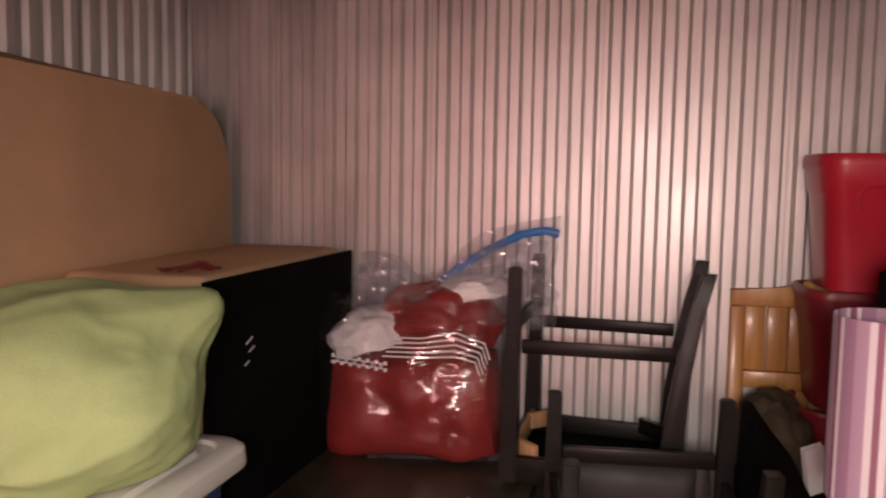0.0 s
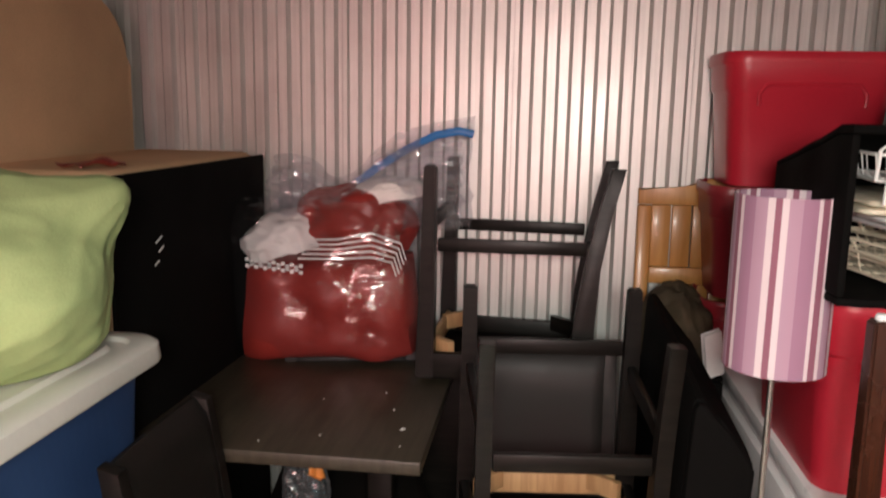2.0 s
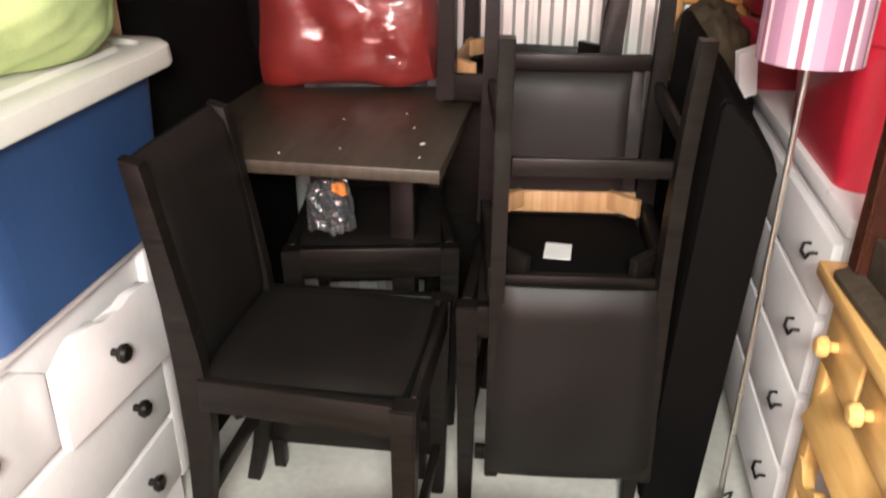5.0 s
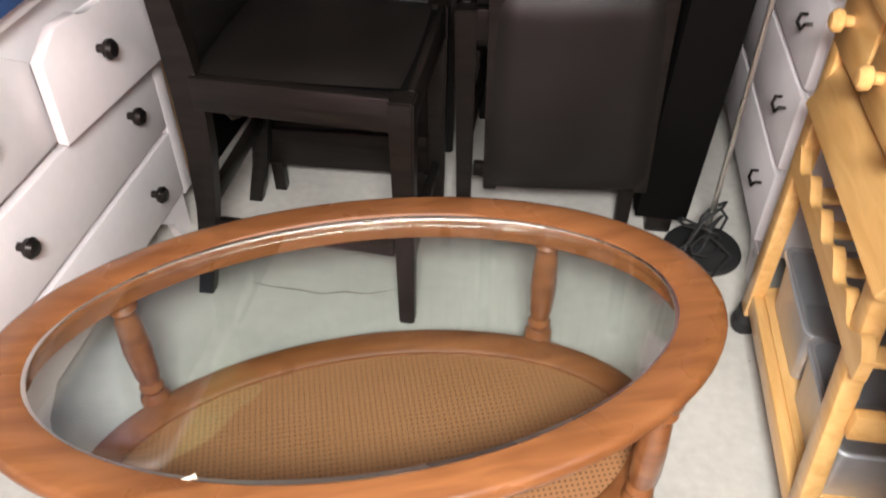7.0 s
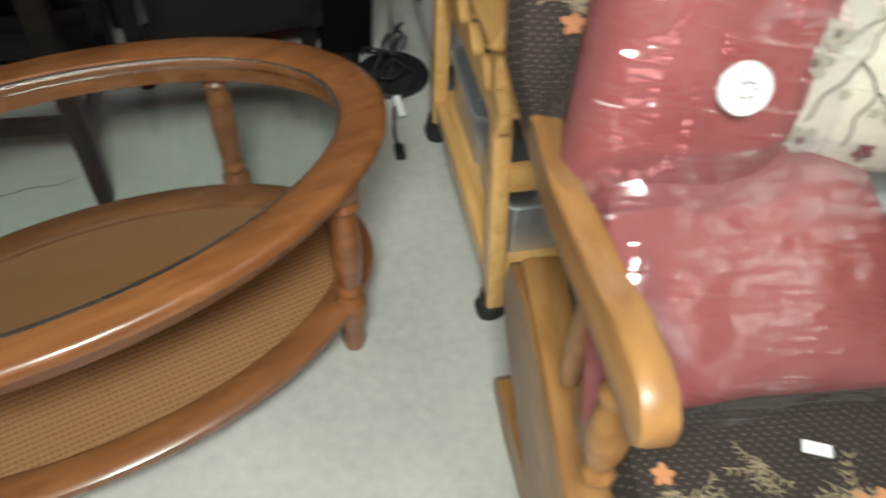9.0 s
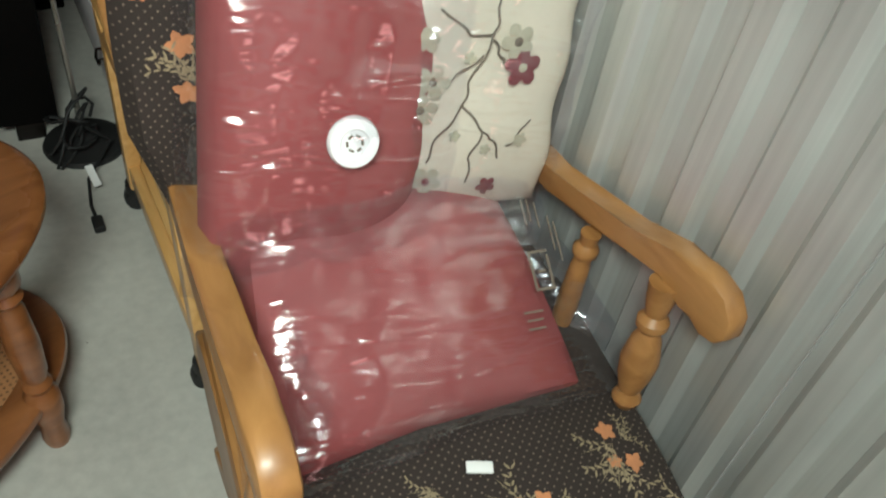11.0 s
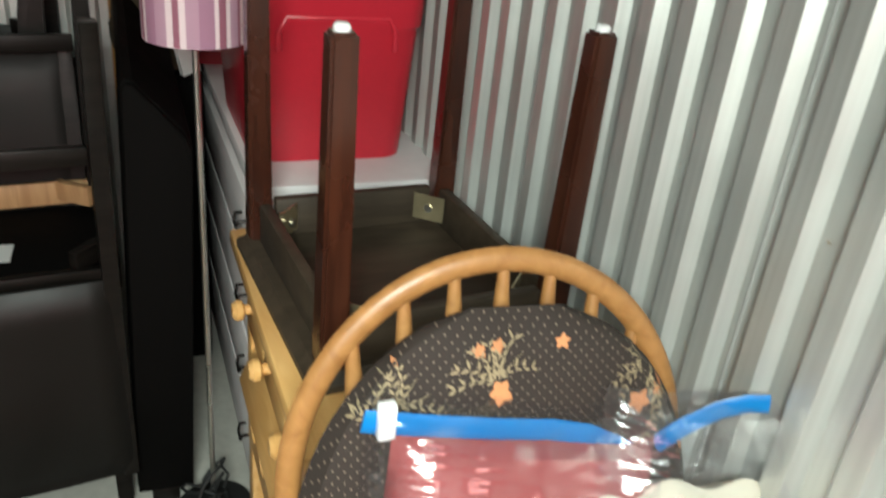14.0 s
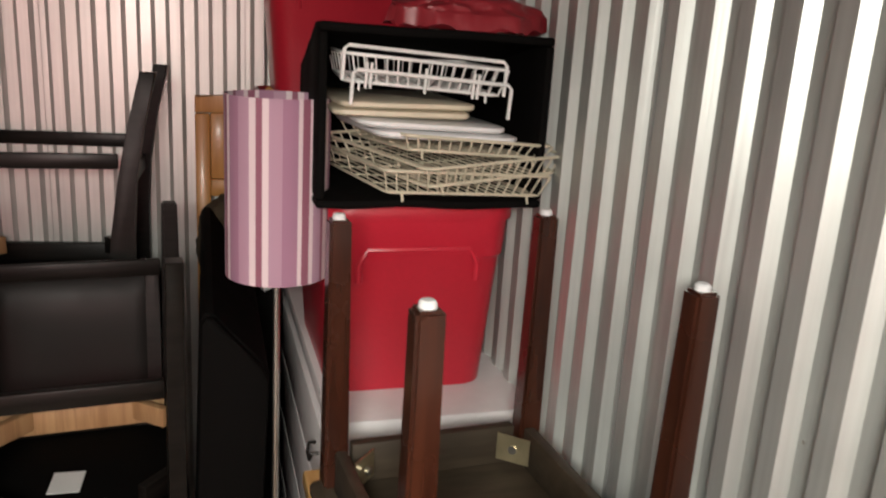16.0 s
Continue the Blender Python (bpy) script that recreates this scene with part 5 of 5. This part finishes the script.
UP_M = pose(0.010, 0.106, 0.196, -19, 8, -6)
LOW_M = pose(0.048, -0.022, 0.008, -58, 7, -4)
part("pillow", tapered(cushion(0.252, 0.41, 0.125, 1, 0.38, 0.014, 28, 28), 0.82, 1.10, 0.034), M_PILLOW, bagset, "dusty red pillow", UP_M)
part("pillow", spread(tapered(cushion(0.325, 0.29, 0.105, 8, 0.34, 0.016, 28, 28), 1.22, 0.90, -0.022)), M_PILLOW, bagset, "dusty red pillow folded over the seat", LOW_M)
film_up = tapered(shell(0.300, 0.455, 0.165, 2, 0.012), 0.90, 1.0, 0.014)
part("bag_film", film_up, M_FILM, bagset, "clear wrinkled plastic", pose(0.012, 0.106, 0.208, -19, 7, -6))
film_low = spread(tapered(shell(0.385, 0.335, 0.140, 6, 0.012), 1.12, 0.95, -0.02))
for v in film_low.verts:
    # one corner of the bag is pulled out to a limp point over the seat
    pull = max(0.0, v.co.x / 0.19) ** 2 * max(0.0, 0.3 - v.co.z / 0.17)
    v.co.x += 0.050 * pull
    v.co.y *= 1 - 0.55 * min(1.0, pull)
part("bag_film", film_low, M_FILM, bagset, "clear wrinkled plastic", pose(0.058, -0.025, 0.014, -58, 7, -4))
for k, (px, pz, w, h) in enumerate(((0.125, -0.010, 0.003, 0.040), (0.150, -0.012, 0.003, 0.036), (0.137, 0.010, 0.026, 0.003), (0.138, -0.032, 0.026, 0.003), (0.138, -0.012, 0.010, 0.003), (0.132, 0.055, 0.002, 0.030), (0.140, 0.058, 0.002, 0.026), (0.150, 0.052, 0.002, 0.030), (0.165, 0.030, 0.002, 0.040), (0.172, 0.020, 0.002, 0.046), (0.112, -0.055, 0.024, 0.002), (0.112, -0.064, 0.020, 0.002), (0.112, -0.073, 0.022, 0.002))):
    part("print_bar", slab((w, 0.0008, h), (px, -0.066 + 0.16 * max(0.0, px - 0.10), pz), 0), M_STEM, bagset, "small dark printing as plain bars", pose(0.058, -0.025, 0.014, -58, 7, -4))
# a limp flap of the film hangs out under the armrest
bm = bmesh.new()
rows = []
for j in range(15):
    v = j / 14
    row = []
    for i in range(9):
        u = i / 8
        q = Vector((u * 3.1, v * 4.3, 2.7))
        row.append(bm.verts.new((-0.090 - 0.045 * v + 0.014 * noise.noise(q), -0.175 + 0.13 * u * (1 - 0.45 * v) + 0.012 * noise.noise(q * 2), 0.075 - 0.115 * v + 0.006 * noise.noise(q * 1.7 + Vector((4, 1, 0))))))
    rows.append(row)
for a, b in zip(rows, rows[1:]):
    for i in range(8):
        bm.faces.new((a[i], a[i + 1], b[i + 1], b[i]))
part("bag_flap", bm, M_FILM, bagset, "limp flap of clear plastic")
valve_m = pose(0.008, 0.022, 0.192, 90 - 20, 0, -6)
valve = part("valve", turned([(0.0255, 0), (0.0255, 0.003), (0.0235, 0.007), (0.0145, 0.008), (0.013, 0.006), (0.001, 0.006)], 32), M_WHITEPL, bagset, "white round vacuum valve", valve_m)
for k in range(6):
    a = k * math.pi / 3
    part("slot", slab((0.0050, 0.0022, 0.0012), (0.0075 * math.cos(a), 0.0075 * math.sin(a), 0.0066), 0, (0, 0, math.degrees(a) + 90)), M_STEM, valve, "small dark slot")
part("zip", tube([(-0.107, 0.175, 0.427), (-0.060, 0.168, 0.419), (0.018, 0.160, 0.405), (0.075, 0.156, 0.396), (0.110, 0.152, 0.387), (0.140, 0.149, 0.371), (0.173, 0.145, 0.350)], 0.0125, 10, False, None, 0.2), M_BLUEZIP, bagset, "blue zip strip")
part("zip_slider", slab((0.017, 0.012, 0.038), (-0.087, 0.170, 0.428), 0.003), M_WHITEPL, bagset, "white zip slider")

bag2 = thing("pillow_bag", "clear zip bag with an ivory embroidered pillow behind the armrest", "bagged pillows", (0.984, 0.496, 0.512))
ivory_m = pose(-0.008, -0.018, 0.236, -13, 6, -8)
IW, IH = 0.205, 0.30
bm = cushion(IW, IH, 0.085, 4, 0.4, 0.006, 28, 28)
for v in bm.verts:
    # a wavy, slightly drawn-in outline
    v.co.z += 0.006 * math.cos(v.co.x * 75) * max(0.0, v.co.z / (IH / 2)) ** 3
    v.co.x *= 1 - 0.05 * math.cos(v.co.z * math.pi / IH)
    v.co.x += 0.003 * math.sin(v.co.z * 60)
piv = part("pillow", bm, M_IVORY, bag2, "ivory pillow with embroidered branches", ivory_m)
part("bag_film", shell(0.225, 0.44, 0.125, 9, 0.012), M_FILM, bag2, "clear wrinkled plastic", pose(0.006, -0.006, 0.255, -14, 10, -8))
part("zip", tube([(0.000, 0.062, 0.374), (0.018, 0.052, 0.402), (0.036, 0.042, 0.427), (0.062, 0.031, 0.450), (0.085, 0.020, 0.462), (0.104, 0.012, 0.464)], 0.0105, 10, False, None, 0.22), M_BLUEZIP, bag2, "blue zip strip")


def on_pillow(x, z):
    edge = max(0.0, 1 - abs(2 * x / IW) ** 3) ** 0.4 * max(0.0, 1 - abs(2 * z / IH) ** 3) ** 0.4
    return Vector((x, -0.0425 * edge - 0.0045, z))


def branch(pts, r=0.0012):
    fine = []
    for (x0, z0), (x1, z1) in zip(pts, pts[1:]):
        for k in range(5):
            f = k / 5
            fine.append(on_pillow(x0 + (x1 - x0) * f + 0.002 * math.sin(6 * f + x0 * 40), z0 + (z1 - z0) * f))
    part("embroidery", tube(fine, r, 6), M_STEM, piv, "grey-brown embroidered branch")


branch([(-0.012, 0.115), (-0.010, 0.078), (-0.014, 0.055), (-0.032, 0.012), (-0.036, -0.016), (-0.058, -0.050), (-0.068, -0.085)])
branch([(-0.012, 0.060), (-0.036, 0.058), (-0.058, 0.074), (-0.075, 0.082)])
branch([(-0.012, 0.055), (-0.002, 0.038), (0.006, 0.030)])
branch([(-0.036, -0.012), (-0.008, -0.042), (0.006, -0.052), (0.020, -0.078)])
branch([(-0.008, -0.042), (-0.018, -0.072), (-0.014, -0.110)])
branch([(-0.020, 0.040), (-0.045, 0.020), (-0.062, 0.004)], 0.0009)
branch([(0.045, -0.030), (0.030, -0.056), (0.022, -0.060)], 0.0009)


def bloom(x, z, r, mat, n=5, core=None):
    bm = bmesh.new()
    c = bm.verts.new(on_pillow(x, z) + Vector((0, -0.0022, 0)))
    ring = []
    for k in range(40):
        a = 2 * math.pi * k / 40
        q = r * (0.45 + 0.55 * abs(math.cos(n * a / 2 + x * 90)) ** 0.55)
        ring.append(bm.verts.new(on_pillow(x + q * math.cos(a), z + q * math.sin(a)) + Vector((0, -0.0008, 0))))
    for k in range(40):
        bm.faces.new((c, ring[k], ring[(k + 1) % 40]))
    ob = part("embroidery", bm, mat, piv, "embroidered blossom")
    if core:
        part("flower_centre", turned([(0.005, 0), (0.003, 0.0012), (0.001, 0.0015)], 10, on_pillow(x, z) + Vector((0, -0.002, 0)), (90, 0, 0)), core, ob)


bloom(0.014, 0.054, 0.019, M_SAGE, 5, M_STEM)
bloom(0.024, 0.028, 0.021, M_WINE, 5, M_SAGE)
bloom(-0.070, 0.010, 0.018, M_SAGE, 5, M_STEM)
bloom(-0.078, -0.020, 0.017, M_SAGE, 5, M_STEM)
bloom(-0.080, 0.050, 0.013, M_SAGE)
bloom(-0.036, 0.036, 0.007, M_SAGE)
bloom(-0.040, -0.046, 0.007, M_SAGE)
bloom(0.038, -0.052, 0.009, M_SAGE)
bloom(-0.002, -0.062, 0.007, M_SAGE)
bloom(-0.062, -0.100, 0.018, M_SAGE, 5, M_WINE)
bloom(0.010, -0.108, 0.012, M_WINE)

tag = part("paper_scrap", slab((0.028, 0.013, 0.004), (0, 0, 0), 0.001), M_PAPER, None, "", pose(0.860, 0.190, 0.487, 0, 0, -25))
tagged(tag, "white paper scrap on the seat cushion", "paper scrap")

# ---------------------------------------------------------------- bedding bag on the table
bed = thing("bedding_bag", "clear zip bag of folded red bedding on the dining table", "bagged bedding", (-0.345, 2.235, 0.836))
bm = cushion(0.46, 0.29, 0.28, 11, 0.20, 0.030, 30, 22)
for v in bm.verts:
    # the bedding spreads towards its foot
    low = 0.5 - v.co.z / 0.29
    v.co.x *= 1 + (0.20 if v.co.x < 0 else 0.05) * low
    v.co.z += 0.012 * noise.noise(v.co * 11)
part("quilt", bm, M_REDCLOTH, bed, "folded red satin quilt", pose(0.005, 0, 0.150, 4, -3, 0))
part("quilt", undercut(heap(0.36, 0.24, 0.20, 14.2, 0.07), 0.20), M_REDCLOTH, bed, "folded dark red quilt", pose(0.075, 0.03, 0.272, 0, -10, 0))
part("pillow", heap(0.22, 0.20, 0.11, 17.3, 0.10), M_WHITECLOTH, bed, "white pillow peeking out", pose(-0.125, -0.01, 0.285, 0, -16, 0))
part("pillow", heap(0.24, 0.16, 0.07, 19.4, 0.12), M_WHITECLOTH, bed, "white folded sheet", pose(0.115, 0.03, 0.420, 0, -14, 0))
for k in range(5):
    z = 0.300 + 0.013 * k
    part("piping", tube([(-0.06 + 0.01 * k, -0.145, z), (0.05, -0.152, z + 0.004), (0.14, -0.150, z + 0.012 + 0.003 * k), (0.19 + 0.006 * k, -0.13, z - 0.004), (0.20 + 0.006 * k, -0.11, z - 0.05)], 0.0028, 6), M_WHITECLOTH, bed, "white piped hem")
for k in range(26):
    part("check", slab((0.010, 0.004, 0.010), (-0.205 + 0.0125 * (k % 13), -0.131 - 0.0004 * (k % 13), 0.272 + (0.012 if k >= 13 else 0) - 0.0010 * (k % 13) + 0.006 * (k % 2)), 0), M_WHITECLOTH, bed, "white check of a gingham trim")
part("bag_film", shell(0.55, 0.46, 0.34, 3, 0.03), M_FILM, bed, "clear wrinkled plastic", pose(0.0, -0.01, 0.225, 2, -2, 0))


def loose_film(w, h, seed):
    bm = bmesh.new()
    g = []
    for j in range(25):
        row = []
        for i in range(31):
            u, v = i / 30 - 0.5, j / 24
            top = h * (0.62 + 0.38 * (u + 0.5)) - 0.16 * math.exp(-((u + 0.12) / 0.16) ** 2) * h * 2.0
            q = Vector((u * 7 + seed, v * 5, seed))
            y = 0.05 * noise.noise(q) + 0.03 * noise.noise(q * 2.7) - 0.05 * v
            row.append(bm.verts.new((u * w + 0.015 * noise.noise(q * 2), y, v * max(top, 0.05))))
        g.append(row)
    for j in range(24):
        for i in range(30):
            bm.faces.new((g[j][i], g[j][i + 1], g[j + 1][i + 1], g[j + 1][i]))
    return bm


part("bag_film", loose_film(0.56, 0.31, 1.3), M_FILM2, bed, "loose milky plastic top of the bag", pose(0.10, 0.06, 0.37))
part("bag_film", loose_film(0.54, 0.25, 4.4), M_FILM2, bed, "loose milky plastic top of the bag", pose(0.09, 0.0, 0.37))
part("zip", tube([(0.06, 0.03, 0.49), (0.12, 0.03, 0.535), (0.20, 0.03, 0.585), (0.28, 0.02, 0.625), (0.345, 0.02, 0.638), (0.385, 0.02, 0.630)], 0.011, 8, False, None, 0.3), M_BLUEZIP, bed, "blue zip strip")

snack = thing("plastic_bag", "crumpled blue and orange plastic bag on the chair under the table", "plastic bag", (-0.300, 1.80, 0.573))
part("bag", heap(0.095, 0.08, 0.13, 6.2, 0.24), film("blue printed film", (0.06, 0.30, 0.36), 0.10, 0.14, 0.12, 0.9), snack)
part("label", heap(0.04, 0.03, 0.03, 2.2, 0.2), material("orange print", (0.6, 0.22, 0.05), 0.4), snack, "orange printed panel", pose(0.030, -0.030, 0.105))

# ---------------------------------------------------------------- rivets and floor crack
for y, z in ((1.169, 1.127), (0.741, 1.135), (0.52, 1.146), (0.741, 1.75), (1.169, 1.75), (0.52, 0.6)):
    r = part("rivet", turned([(0.005, 0), (0.0045, 0.002), (0.002, 0.004)], 12, (X_R + 0.0105, y, z), (0, -90, 0)), M_CHROME)
    tagged(r, "small domed steel rivet in the side wall", "rivet", "wall rivets")

crack = [(-0.374, 1.236), (-0.318, 1.226), (-0.252, 1.225), (-0.199, 1.220), (-0.151, 1.235), (-0.099, 1.235), (-0.040, 1.259)]
part("crack", tube([(x, y, 0.0004) for x, y in crack], [0.0004, 0.0011, 0.0016, 0.0012, 0.0016, 0.0012, 0.0004], 6), M_STEM, floor, "fine dark crack in the concrete")
rng = random.Random(11)
for k in range(26):
    x, y, s = rng.uniform(-0.45, 0.75), rng.uniform(0.2, 1.4), rng.uniform(0.0015, 0.005)
    part("speck", slab((s, s * rng.uniform(0.4, 1), 0.001), (x, y, 0.0006), 0, (0, 0, rng.uniform(0, 180))), M_STEM if k % 3 else M_SAGE, floor, "speck of grit")
